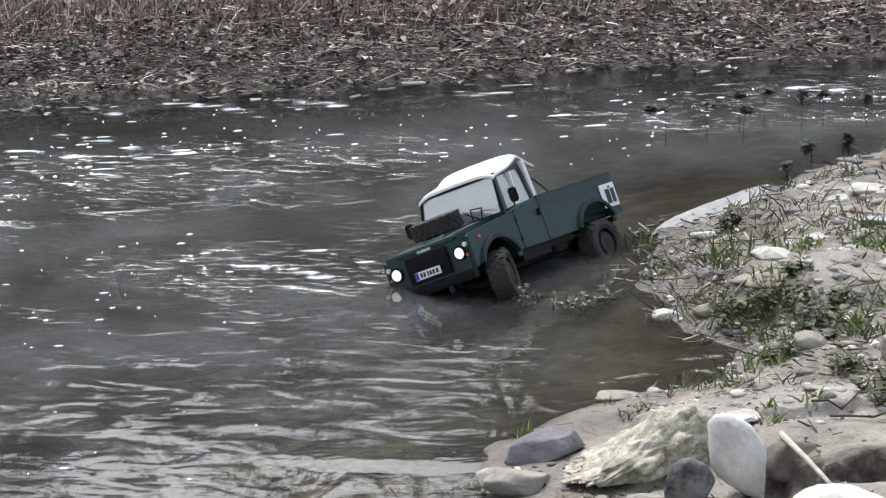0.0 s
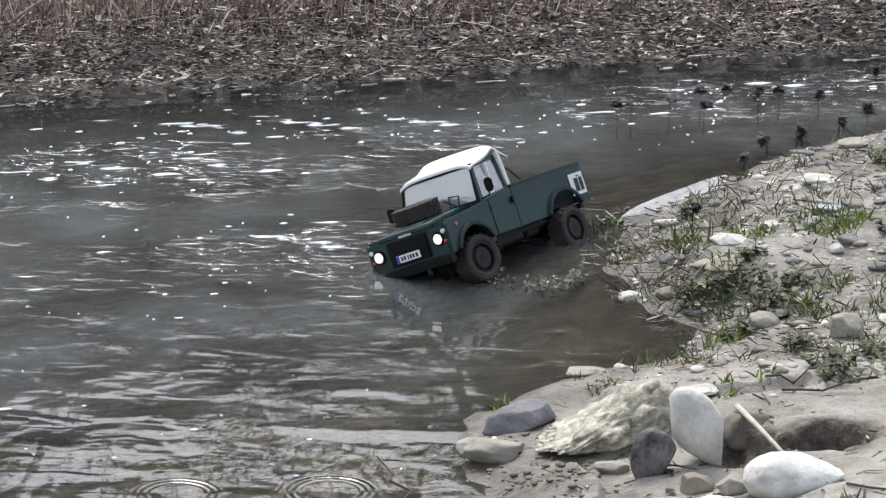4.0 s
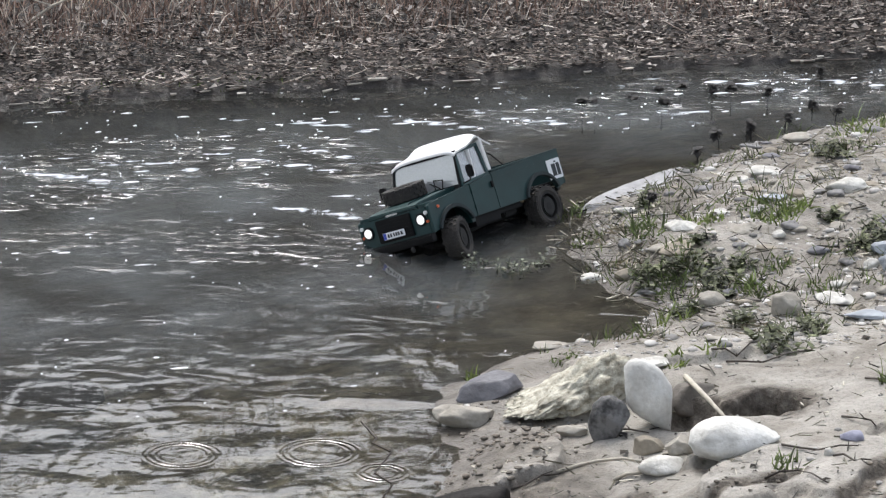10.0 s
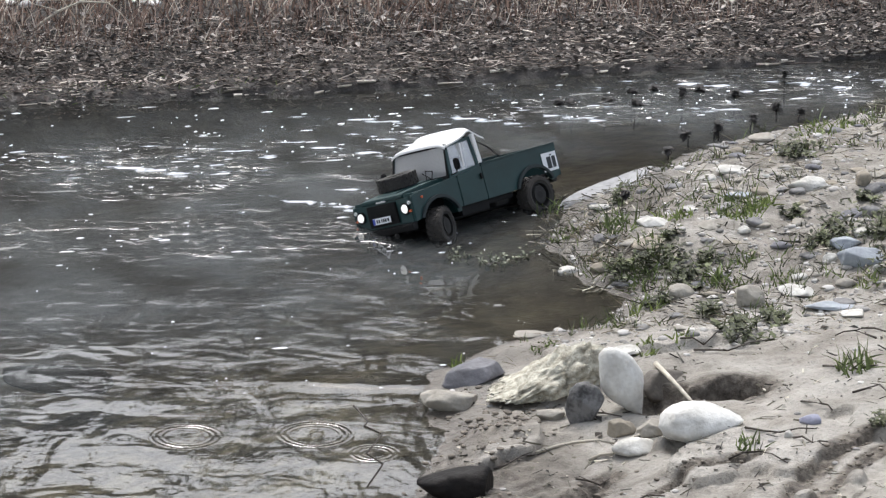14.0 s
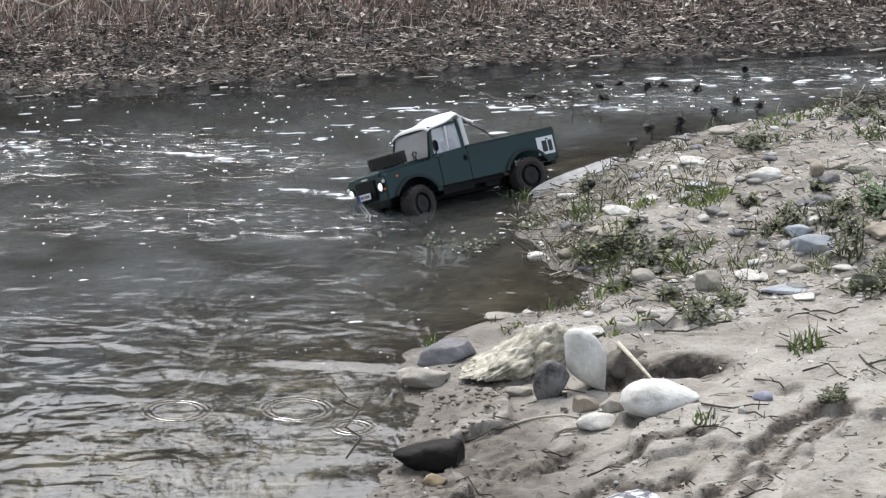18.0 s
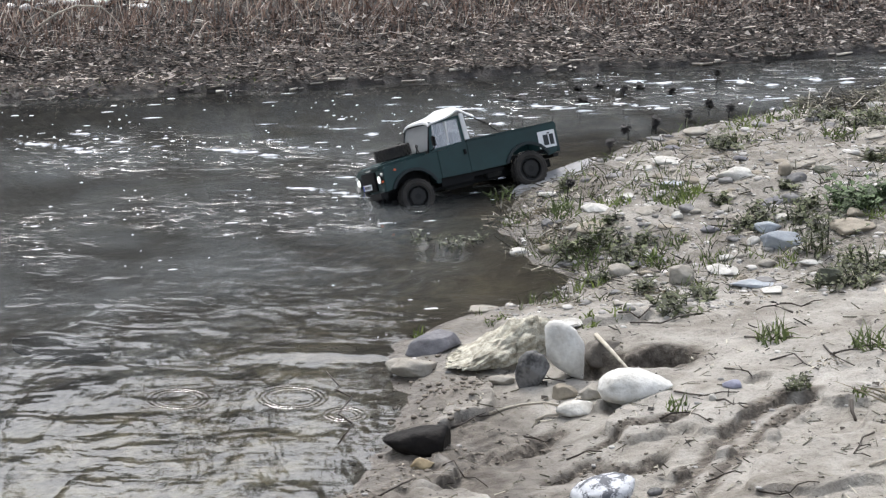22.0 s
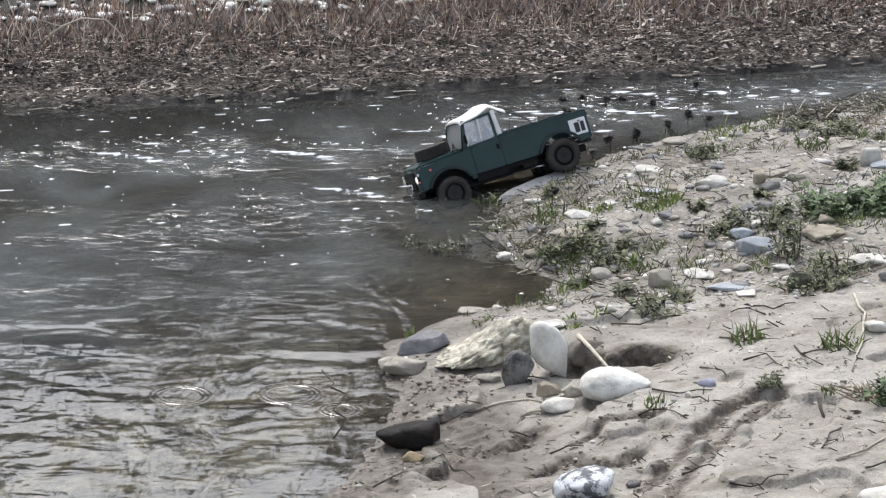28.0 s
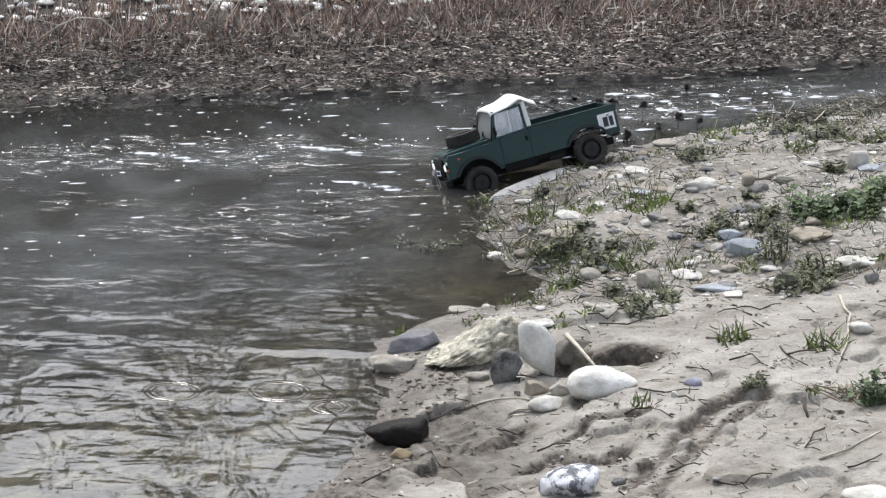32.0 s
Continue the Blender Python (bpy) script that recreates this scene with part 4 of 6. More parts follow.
STONE = {
    "white": two_tone("white_stone", (0.62, 0.605, 0.56), (0.36, 0.34, 0.295), 30, sharp=0.22),
    "white_flat": two_tone("pale_slab_stone", (0.46, 0.46, 0.455), (0.34, 0.335, 0.33), 16, sharp=0.2),
    "beige": two_tone("beige_stone", (0.44, 0.41, 0.35), (0.30, 0.27, 0.22), 18, sharp=0.2),
    "tan": two_tone("tan_stone", (0.40, 0.35, 0.27), (0.27, 0.23, 0.17), 20, sharp=0.2),
    "grey": two_tone("grey_stone", (0.30, 0.29, 0.28), (0.17, 0.165, 0.16), 20, sharp=0.2),
    "dark": two_tone("dark_stone", (0.21, 0.205, 0.20), (0.045, 0.043, 0.041), 24, sharp=0.12),
    "brown": two_tone("brown_stone", (0.2, 0.175, 0.145), (0.1, 0.085, 0.07), 18, sharp=0.2),
    "blue": two_tone("blue_grey_stone", (0.44, 0.475, 0.51), (0.31, 0.335, 0.365), 22, sharp=0.2),
    "chalk": two_tone("chalky_white_stone", (0.72, 0.715, 0.68), (0.45, 0.43, 0.385), 18, sharp=0.25),
    "lav": two_tone("lavender_stone", (0.40, 0.40, 0.50), (0.28, 0.28, 0.36), 20, sharp=0.2),
    "slate": two_tone("slate_stone", (0.23, 0.225, 0.24), (0.12, 0.117, 0.127), 16, sharp=0.2),
    "black": two_tone("wet_black_stone", (0.018, 0.015, 0.013), (0.007, 0.006, 0.0055), 22, 0.6, 0.2),
    "green": two_tone("mossy_stone", (0.15, 0.155, 0.11), (0.06, 0.065, 0.042), 26, sharp=0.15),
    "ochre": two_tone("ochre_stone", (0.38, 0.30, 0.17), (0.24, 0.18, 0.1), 24, sharp=0.2),
    "mottled": two_tone("mottled_stone", (0.56, 0.57, 0.59), (0.10, 0.105, 0.12), 40, sharp=0.05),
    "lump": two_tone("crumbly_yellowish_rock", (0.56, 0.535, 0.44), (0.20, 0.175, 0.125), 60, 0.9, 0.2, bump=1.0),
}

M_BLACK.node_tree.nodes["Principled BSDF"].inputs["Specular IOR Level"].default_value = 0.2
STONE["black"].node_tree.nodes["Principled BSDF"].inputs["Specular IOR Level"].default_value = 0.12


def stone(name, x, y, z, sx, sy, sz, kind, mode, label):
    """A water-worn stone, its middle at x, y, z; the sizes are its full extents."""
    rng = random.Random(int((x * 7919 + y * 104729) * 1000))
    bm = bmesh.new()
    big = sx > 0.055
    bmesh.ops.create_icosphere(bm, subdivisions=5 if mode == "lump" else (4 if big else 3), radius=1)
    off = Vector((rng.uniform(-50, 50), rng.uniform(-50, 50), rng.uniform(-50, 50)))
    pw = rng.uniform(0.86, 1.02) if sx < 0.055 or kind == "slate" else 1.0
    worn = 0.4 if kind in ("black", "dark", "mottled") or mode in ("lean", "drop") else 0.85
    facets = [(Vector((rng.gauss(0, 1), rng.gauss(0, 1), rng.gauss(0.2, 0.8))).normalized(), rng.uniform(0.55, 0.85)) for _ in range(6)]
    for v in bm.verts:
        n = v.co.normalized()
        c = Vector([math.copysign(abs(q) ** pw, q) for q in n])
        k = 1 + worn * (0.30 * noise.noise(n * 1.1 + off) + 0.15 * noise.noise(n * 2.4 + off)) + 0.05 * noise.noise(n * 6 + off) + 0.02 * noise.noise(n * 14 + off)
        if mode == "lump":
            q = Vector((n.x * sx, n.y * sy, n.z * sz))
            k = 1 + 0.30 * noise.noise(q * 16 + off) + 0.16 * noise.noise(q * 40 + off) + 0.09 * noise.noise(q * 85 + off) + 0.08 * noise.noise(q * 190 + off)
        c = c * k
        if mode in ("-", "tilt"):
            for d, reach in facets:
                over = c.dot(d) - reach
                if over > 0:
                    c = c - d * over * 0.85
        if mode == "slab":
            c.z = max(min(c.z, 0.5), -0.6) * 1.3 + 0.12 * noise.noise(n * 4 + off)
        elif mode == "lump":
            c.z *= 0.62 + 0.72 * max(-0.8, min(1.0, c.x))
            c.y *= 0.85 - 0.15 * c.x
        elif mode == "drop":
            c.y *= 1 - 0.35 * max(0.0, c.x)
            c.z *= 1.08 - 0.6 * max(0.0, c.x + 0.2)
        elif mode == "wedge":
            c.x = min(c.x, 0.62) * 1.2
            c.z *= 0.95 + 0.28 * c.x
        elif mode == "lean":
            c.x *= (1 - 0.72 * max(0.0, -c.z) ** 1.4) * (1 - 0.12 * max(0.0, c.z))
        v.co = Vector((c.x * sx / 2, c.y * sy / 2, c.z * sz / 2))
    rz = rng.uniform(-14, 14)
    rx, ry = rng.uniform(-6, 6), rng.uniform(-6, 6)
    if mode == "tilt":
        ry, rz = -8, 20
    elif mode == "lean":
        ry, rz = -27, 8
    elif mode == "slab":
        rise = (gz(x + 0.1, y + 0.077) - gz(x - 0.1, y - 0.077)) / 0.252
        fore, across = Vector((0.79, 0.61, rise)).normalized(), Vector((-0.61, 0.79, 0.12)).normalized()
        up = fore.cross(across).normalized()
        flat = Matrix((fore, up.cross(fore), up)).transposed().to_4x4()
    elif mode == "lump":
        ry, rz = -14, 10
    ob = part(name, bm, STONE[kind], None, "", 3.0)
    ob.matrix_world = Matrix.Translation((x, y, z)) @ flat if mode == "slab" else pose(x, y, z, rx, ry, rz)
    tagged(ob, label, "stone", "stones on the bank")
    return ob


stone("pale_slab", 0.050, -1.355, 0.024, 0.27, 0.062, 0.018, "white_flat", "slab", "long pale flat stone slab lying at the waterline")
stone("stone", 0.020, -1.524, 0.033, 0.051, 0.036, 0.013, "white", "-", "small white stone beside the pale slab")
stone("stone", 0.165, -1.430, 0.050, 0.042, 0.031, 0.010, "grey", "-", "small grey stone by the slab's upper end")
stone("stone", 0.288, -1.389, 0.073, 0.079, 0.045, 0.015, "white", "-", "flat white river stone on the silt")
stone("stone", 0.374, -1.033, 0.036, 0.067, 0.048, 0.018, "beige", "-", "rounded beige stone on the bank's crest")
stone("stone", 0.278, -1.082, 0.031, 0.052, 0.031, 0.010, "grey", "-", "flat grey stone near the water")
stone("stone", 0.439, -1.583, 0.105, 0.092, 0.066, 0.029, "white", "-", "white rounded river stone half sunk in silt")
stone("stone", 0.542, -1.620, 0.126, 0.039, 0.028, 0.038, "tan", "-", "upright tan stone resting on the silt")
stone("stone", 0.597, -1.521, 0.111, 0.059, 0.043, 0.019, "beige", "-", "pale beige stone among others")
stone("stone", 0.633, -1.595, 0.122, 0.067, 0.041, 0.013, "green", "-", "dark greenish flat stone")
stone("stone", 0.569, -1.641, 0.116, 0.045, 0.032, 0.029, "grey", "-", "grey rounded stone resting on the silt")
stone("stone", 0.811, -1.510, 0.150, 0.053, 0.039, 0.072, "white", "-", "tall white block of stone standing upright")
stone("stone", 0.840, -1.549, 0.144, 0.073, 0.053, 0.017, "blue", "-", "blue-grey flat stone beside the white block")
stone("stone", 0.297, -1.574, 0.076, 0.064, 0.041, 0.013, "blue", "-", "pale blue-grey slab overgrown by grass")
stone("stone", 0.117, -1.723, 0.065, 0.075, 0.054, 0.022, "white", "-", "white stone at the edge of the weeds")
stone("stone", 0.231, -1.771, 0.075, 0.066, 0.048, 0.016, "beige", "tilt", "oblong pale stone leaning on the bank")
stone("stone", 0.126, -1.824, 0.051, 0.115, 0.075, 0.024, "tan", "-", "broad tan stone at the weeds")
stone("stone", -0.049, -1.848, -0.001, 0.052, 0.038, 0.020, "white", "-", "small white stone at the water's edge")
stone("stone", 0.296, -1.802, 0.074, 0.030, 0.022, 0.021, "white", "-", "small white pebble resting on the silt")
stone("stone", 0.365, -1.914, 0.082, 0.041, 0.029, 0.019, "slate", "-", "purplish grey pebble resting on the silt")
stone("stone", 0.418, -1.987, 0.085, 0.043, 0.031, 0.012, "dark", "-", "flat dark grey pebble")
stone("stone", 0.455, -2.014, 0.089, 0.030, 0.021, 0.025, "white", "-", "white pebble below the blue stones")
stone("stone", 0.492, -1.954, 0.101, 0.068, 0.049, 0.030, "blue", "-", "lavender blue stone resting on the silt")
stone("stone", 0.514, -2.044, 0.099, 0.091, 0.066, 0.052, "blue", "-", "large blue-grey boulder with pale specks")
stone("stone", 0.525, -1.883, 0.102, 0.063, 0.045, 0.015, "white", "-", "white flat stone behind the blue ones")
stone("stone", 0.542, -2.108, 0.100, 0.027, 0.019, 0.022, "white", "-", "small white pebble by the weed")
stone("stone", 0.667, -2.037, 0.130, 0.110, 0.080, 0.026, "tan", "-", "brownish tan boulder resting on the silt")
stone("stone", 0.675, -1.932, 0.128, 0.046, 0.033, 0.021, "tan", "-", "small tan stone resting on the silt")
stone("stone", 0.765, -2.253, 0.140, 0.111, 0.073, 0.024, "white", "-", "long whitish stone resting on the silt")
stone("stone", 0.777, -2.409, 0.156, 0.037, 0.026, 0.032, "grey", "-", "grey rounded cobble resting on the silt")
stone("stone", 0.567, -2.179, 0.097, 0.056, 0.034, 0.011, "white", "-", "flat white stone in the silt")
stone("stone", 0.286, -2.239, 0.081, 0.069, 0.050, 0.053, "beige", "-", "pale pointed stone standing in silt")
stone("stone", 0.163, -2.126, 0.054, 0.053, 0.039, 0.033, "beige", "-", "pale stone behind the grass")
stone("stone", 0.065, -1.953, 0.013, 0.060, 0.040, 0.013, "dark", "-", "wet dark stone at the water")
stone("stone", 0.386, -2.153, 0.067, 0.083, 0.060, 0.022, "white", "-", "whitish broken stone resting on the silt")
stone("stone", 0.440, -2.281, 0.080, 0.114, 0.050, 0.016, "blue", "-", "long blue-grey flat stone")
stone("stone", 0.474, -2.403, 0.107, 0.057, 0.039, 0.013, "white", "-", "pale bluish flat stone")
stone("stone", 0.688, -2.426, 0.145, 0.052, 0.038, 0.021, "beige", "-", "beige cobble resting on the silt")
stone("stone", 0.509, -1.769, 0.100, 0.061, 0.044, 0.018, "slate", "-", "purplish flat stone resting on the silt")
stone("stone", 0.547, -1.763, 0.106, 0.055, 0.040, 0.026, "grey", "-", "grey cobble resting on the silt")
stone("stone", 0.746, -2.014, 0.129, 0.046, 0.033, 0.011, "beige", "-", "thin pale stone resting on the silt")
stone("stone", 0.803, -0.845, 0.051, 0.068, 0.049, 0.016, "white", "-", "white stone by the dry debris")
stone("stone", 0.601, -1.133, 0.078, 0.041, 0.028, 0.009, "beige", "-", "small beige pebble on the crest")
stone("stone", 0.710, -1.621, 0.132, 0.045, 0.027, 0.009, "grey", "-", "flat grey pebble resting on the silt")
stone("crumbly_rock", -0.098, -2.672, 0.062, 0.226, 0.163, 0.111, "lump", "lump", "rough crumbling yellowish rock at the water's edge")
stone("slate_stone", -0.227, -2.553, 0.031, 0.134, 0.097, 0.048, "slate", "tilt", "smooth purplish slate stone in the water")
stone("wet_stone", -0.269, -2.669, 0.020, 0.123, 0.088, 0.044, "beige", "-", "rounded pale stone with a wet brown foot")
stone("dark_cobble", -0.033, -2.854, 0.077, 0.073, 0.053, 0.094, "dark", "-", "round dark grey cobble with pale marks")
stone("tall_stone", 0.034, -2.831, 0.118, 0.078, 0.060, 0.142, "chalk", "lean", "tall whitish stone leaning on the pile")
stone("capstone", 0.041, -2.536, 0.075, 0.067, 0.044, 0.014, "white", "-", "white stone end showing behind the pile")
stone("hollow_stone", 0.114, -2.704, 0.068, 0.114, 0.083, 0.059, "brown", "-", "grey-brown stone half buried in a hollow")
stone("barrel_stone", 0.028, -2.937, 0.064, 0.057, 0.041, 0.038, "tan", "-", "short cylindrical tan stone")
stone("white_boulder", 0.166, -3.038, 0.118, 0.148, 0.107, 0.070, "chalk", "drop", "large white smooth boulder")
stone("stone", 0.082, -2.979, 0.082, 0.057, 0.041, 0.038, "beige", "-", "grey-beige cobble against the white boulder")
stone("stone", 0.051, -3.040, 0.070, 0.072, 0.052, 0.034, "white", "-", "pale stone with a root over it")
stone("stone", -0.091, -2.817, 0.048, 0.058, 0.042, 0.022, "beige", "-", "flat beige stone in wet sand")
stone("black_stone", -0.251, -3.155, 0.038, 0.132, 0.095, 0.067, "black", "wedge", "wet black stone at the water's edge")
stone("ochre_stone", -0.248, -3.309, 0.050, 0.053, 0.038, 0.025, "ochre", "-", "small ochre stone on wet sand")
stone("mottled_stone", 0.096, -3.62, 0.116, 0.140, 0.11, 0.066, "mottled", "tilt", "large stone mottled white and blue-grey")
stone("stone", 0.186, -3.579, 0.103, 0.031, 0.022, 0.017, "dark", "-", "small dark stone resting on the silt")
stone("stone", 0.355, -3.093, 0.144, 0.047, 0.034, 0.018, "lav", "-", "small lavender pebble in the silt")
stone("stone", 0.314, -3.137, 0.133, 0.020, 0.014, 0.018, "white", "-", "tiny white pebble resting on the silt")
stone("stone", 0.718, -2.867, 0.194, 0.055, 0.040, 0.036, "white", "-", "white stone among tall grass")
stone("pale_rock", 0.663, -3.902, 0.210, 0.114, 0.082, 0.038, "white", "-", "pale rock on the sand")
stone("mossy_stone", 0.591, -2.402, 0.139, 0.068, 0.049, 0.052, "green", "-", "mossy dark stone resting on the silt")
stone("stone", 0.468, -2.266, 0.083, 0.053, 0.038, 0.012, "grey", "-", "grey stone in the silt")
stone("stone", 0.155, -2.411, 0.078, 0.039, 0.028, 0.009, "beige", "-", "small pale stone by the shore")
stone("stone", -0.132, -2.258, 0.008, 0.079, 0.039, 0.013, "beige", "-", "pale flat stone at the shoreline")

# black lump added below the surface to make a dark reflective patch
stone("dark_patch_lump", -1.02, -2.42, -0.035, 0.22, 0.15, 0.05, "black", "-", "black lump added under the shallows as a dark water patch")


def small_stones():
    """Flat pale cobbles lying close together over the stony stretch."""
    rng = random.Random(404)
    kinds = (("beige", "flat beige cobble half sunk in silt"), ("grey", "grey flat cobble half sunk in silt"), ("white", "pale cobble half sunk in silt"),
             ("tan", "tan cobble half sunk in silt"), ("slate", "purplish grey cobble in the silt"), ("blue", "blue-grey cobble in the silt"), ("brown", "brown cobble in the silt"))
    made = 0
    while made < 130:
        y = rng.uniform(-2.42, -0.95)
        x = rng.uniform(0.0, 0.95)
        a = float(side(NEAR, np.array([x]), np.array([y]))[0])
        if a < 0.03 or a > 0.85 or (y < -2.2 and rng.random() < 0.5) or float(bumps(x, y, 0.25, 61)) < -0.35:
            continue
        kind, label = rng.choices(kinds, (34, 26, 14, 14, 6, 2, 4))[0]
        w = rng.choice((0.018, 0.024, 0.03, 0.04)) * rng.uniform(0.85, 1.2)
        h = w * rng.uniform(0.28, 0.5)
        stone("stone", x, y, gz(x, y) + h * 0.12, w, w * rng.uniform(0.6, 0.9), h, kind, "-", label)
        made += 1


small_stones()


# ---- plants ----
def leaf_material(name, a, b, island=0.3, rough=0.7):
    m = material(name, a, rough, color2=tuple(0.75 * q for q in b), scale=30, island=island)
    return m


PLANT = {
    "grass": leaf_material("grass_blades", (0.215, 0.275, 0.09), (0.045, 0.06, 0.02), 0.55),
    "bright": leaf_material("bright_grass_blades", (0.26, 0.32, 0.09), (0.11, 0.145, 0.04), 0.5),
    "dry": leaf_material("dry_straw", (0.40, 0.35, 0.25), (0.18, 0.15, 0.1), 0.5),
    "weed": leaf_material("dark_weed_leaves", (0.125, 0.14, 0.06), (0.022, 0.022, 0.014), 0.65),
    "leafy": leaf_material("green_leaves", (0.11, 0.165, 0.06), (0.025, 0.04, 0.016), 0.6),
    "flooded": leaf_material("pale_wet_weed", (0.27, 0.28, 0.2), (0.04, 0.05, 0.022), 0.65),
}
PLANT_LABEL = {"grass": "tuft of green and brownish grass on the bank", "bright": "small tuft of fresh yellow-green grass", "dry": "matted dry grass and straw stalks",
               "weed": "dark low weed with withered leaves", "leafy": "bushy plant with bright green leaves", "flooded": "pale weed standing in shallow water"}


def blade(V, F, p, q, w, bend):
    """A curved blade of grass in four segments."""
    p, q = Vector(p), Vector(q)
    way = q - p
    sidev = way.cross(Vector((0.3, 1, 0.1))).normalized() * w
    start = len(V)
    for i in range(4):
        k = i / 3
        c = p + way * k + Vector((bend[0], bend[1], -0.35 * way.length * (bend[2]))) * k * k
        ww = (1 - k) ** 0.7
        V.append(tuple(c - sidev * ww))
        V.append(tuple(c + sidev * ww))
    for i in range(3):
        a = start + 2 * i
        F.append((a, a + 1, a + 3, a + 2))


def leaf(V, F, c, u, v, up):
    """A folded leaf: two halves along its rib."""
    s = len(V)
    c, u, v, up = Vector(c), Vector(u), Vector(v), Vector(up)
    for q in (c, c + u * 0.5 + v + up, c + u, c + u * 0.5 - v + up, c + u * 0.5):
        V.append(tuple(q))
    F.extend([(s, s + 1, s + 4), (s + 1, s + 2, s + 4), (s + 2, s + 3, s + 4), (s + 3, s, s + 4)])


def tuft(name, kind, x, y, wide, tall):
    rng = random.Random(int((x * 3571 + y * 7907) * 1000))
    V, F = [], []
    r = wide / 2
    base = 0.0 if kind == "flooded" else gz(x, y)
    count = {"grass": 46, "bright": 42, "dry": 70, "weed": 20, "leafy": 46, "flooded": 22}[kind]
    count = int(count * max(0.5, min(2.2, wide / 0.06)))
    spots = [(rng.uniform(0, 2 * math.pi), r * math.sqrt(rng.random())) for _ in range(count)]
    spots = [(d * math.cos(a), d * math.sin(a) * 1.3) for a, d in spots]
    low = ground_z(np.array([x + p[0] for p in spots]), np.array([y + p[1] for p in spots]))
    for (px, py), gl in zip(spots, low):
        pz = -0.008 if kind == "flooded" else float(gl) - base - 0.002
        lean = rng.uniform(0.1, 1.2)
        h = tall * rng.uniform(0.35, 1.3) * (0.7 if kind == "dry" else 1)
        flat = 1.6 if kind == "dry" else 0.8
        q = (px + h * lean * flat * rng.uniform(-1, 1), py + h * lean * flat * rng.uniform(-1, 1), pz + h * (1 - 0.5 * lean) * (0.6 if kind == "dry" else 1))
        w = rng.uniform(0.001, 0.0026)
        blade(V, F, (px, py, pz), q, w, (rng.uniform(-0.3, 0.3) * h, rng.uniform(-0.3, 0.3) * h, rng.uniform(0, 1)))
        if kind in ("weed", "leafy", "flooded"):
            for _ in range({"weed": 7, "leafy": 4, "flooded": 3}[kind]):
                k = rng.uniform(0.25, 1)
                c = Vector((px, py, pz)).lerp(Vector(q), k)
                b, ln = rng.uniform(0, 2 * math.pi), rng.uniform(0.006, 0.013) * (1.9 if kind == "leafy" else (0.9 if kind == "flooded" else 1.35))
                u = Vector((math.cos(b), math.sin(b), rng.uniform(-0.3, 0.7))) * ln
                v = Vector((-math.sin(b), math.cos(b), 0)) * ln * rng.uniform(0.25, 0.42)
                leaf(V, F, c, u, v, (0, 0, ln * rng.uniform(0, 0.25)))
    me = bpy.data.meshes.new(name)
    me.from_pydata(V, [], F)
    me.materials.append(PLANT[kind])
    ob = new(name, me)
    ob.location = (x, y, base)
    tagged(ob, PLANT_LABEL[kind], "plant", "plants on the bank")


tuft("grass_tuft", "grass", -0.083, -1.446, 0.068, 0.035)
tuft("weed", "weed", 0.054, -1.489, 0.024, 0.046)
tuft("grass_tuft", "grass", 0.051, -1.721, 0.080, 0.056)
tuft("dry_grass", "dry", 0.028, -1.813, 0.092, 0.048)
tuft("grass_tuft", "bright", 0.178, -1.700, 0.048, 0.029)
tuft("grass_tuft", "grass", 0.274, -1.668, 0.112, 0.051)
tuft("grass_tuft", "bright", 0.334, -1.679, 0.053, 0.040)
tuft("grass_tuft", "grass", 0.415, -1.240, 0.083, 0.028)
tuft("grass_tuft", "bright", 0.501, -0.978, 0.127, 0.031)
tuft("grass_tuft", "bright", 0.280, -1.182, 0.053, 0.017)
tuft("dry_grass", "dry", 0.453, -1.448, 0.041, 0.022)
tuft("grass_tuft", "bright", 0.095, -2.165, 0.069, 0.044)
tuft("weed", "weed", 0.214, -1.920, 0.042, 0.034)
tuft("weed", "weed", 0.179, -2.084, 0.044, 0.030)
tuft("grass_tuft", "grass", 0.247, -2.080, 0.065, 0.039)
tuft("grass_tuft", "grass", 0.360, -2.087, 0.052, 0.031)
tuft("weed", "weed", 0.441, -1.917, 0.060, 0.032)
tuft("weed", "weed", 0.583, -1.829, 0.066, 0.040)
tuft("weed", "weed", 0.582, -2.114, 0.067, 0.101)
tuft("leafy_plant", "leafy", 0.681, -1.849, 0.119, 0.056)
tuft("leafy_plant", "leafy", 0.781, -1.840, 0.119, 0.050)
tuft("grass_tuft", "grass", 0.696, -1.250, 0.083, 0.039)
tuft("weed", "weed", 0.762, -1.104, 0.126, 0.042)
tuft("dry_grass", "dry", 0.855, -0.943, 0.128, 0.043)
tuft("weed", "weed", 0.618, -2.418, 0.121, 0.053)
tuft("weed", "weed", 0.395, -1.735, 0.040, 0.021)
tuft("grass_tuft", "bright", 0.516, -2.147, 0.072, 0.028)
tuft("grass_tuft", "grass", 0.804, -2.239, 0.041, 0.028)
tuft("grass_tuft", "bright", 0.320, -2.281, 0.033, 0.028)
tuft("dry_grass", "dry", 0.238, -2.344, 0.068, 0.040)
tuft("grass_tuft", "grass", 0.455, -2.783, 0.073, 0.063)
tuft("grass_tuft", "grass", 0.641, -2.945, 0.089, 0.058)
tuft("dry_grass", "dry", 0.669, -3.262, 0.070, 0.098)
tuft("leafy_plant", "leafy", 0.716, -3.308, 0.060, 0.072)
tuft("grass_tuft", "grass", 0.245, -3.155, 0.052, 0.038)
tuft("weed", "weed", 0.481, -3.128, 0.050, 0.035)
tuft("grass_tuft", "grass", 0.593, -3.224, 0.035, 0.028)
tuft("dry_grass", "dry", 0.432, -2.442, 0.078, 0.018)
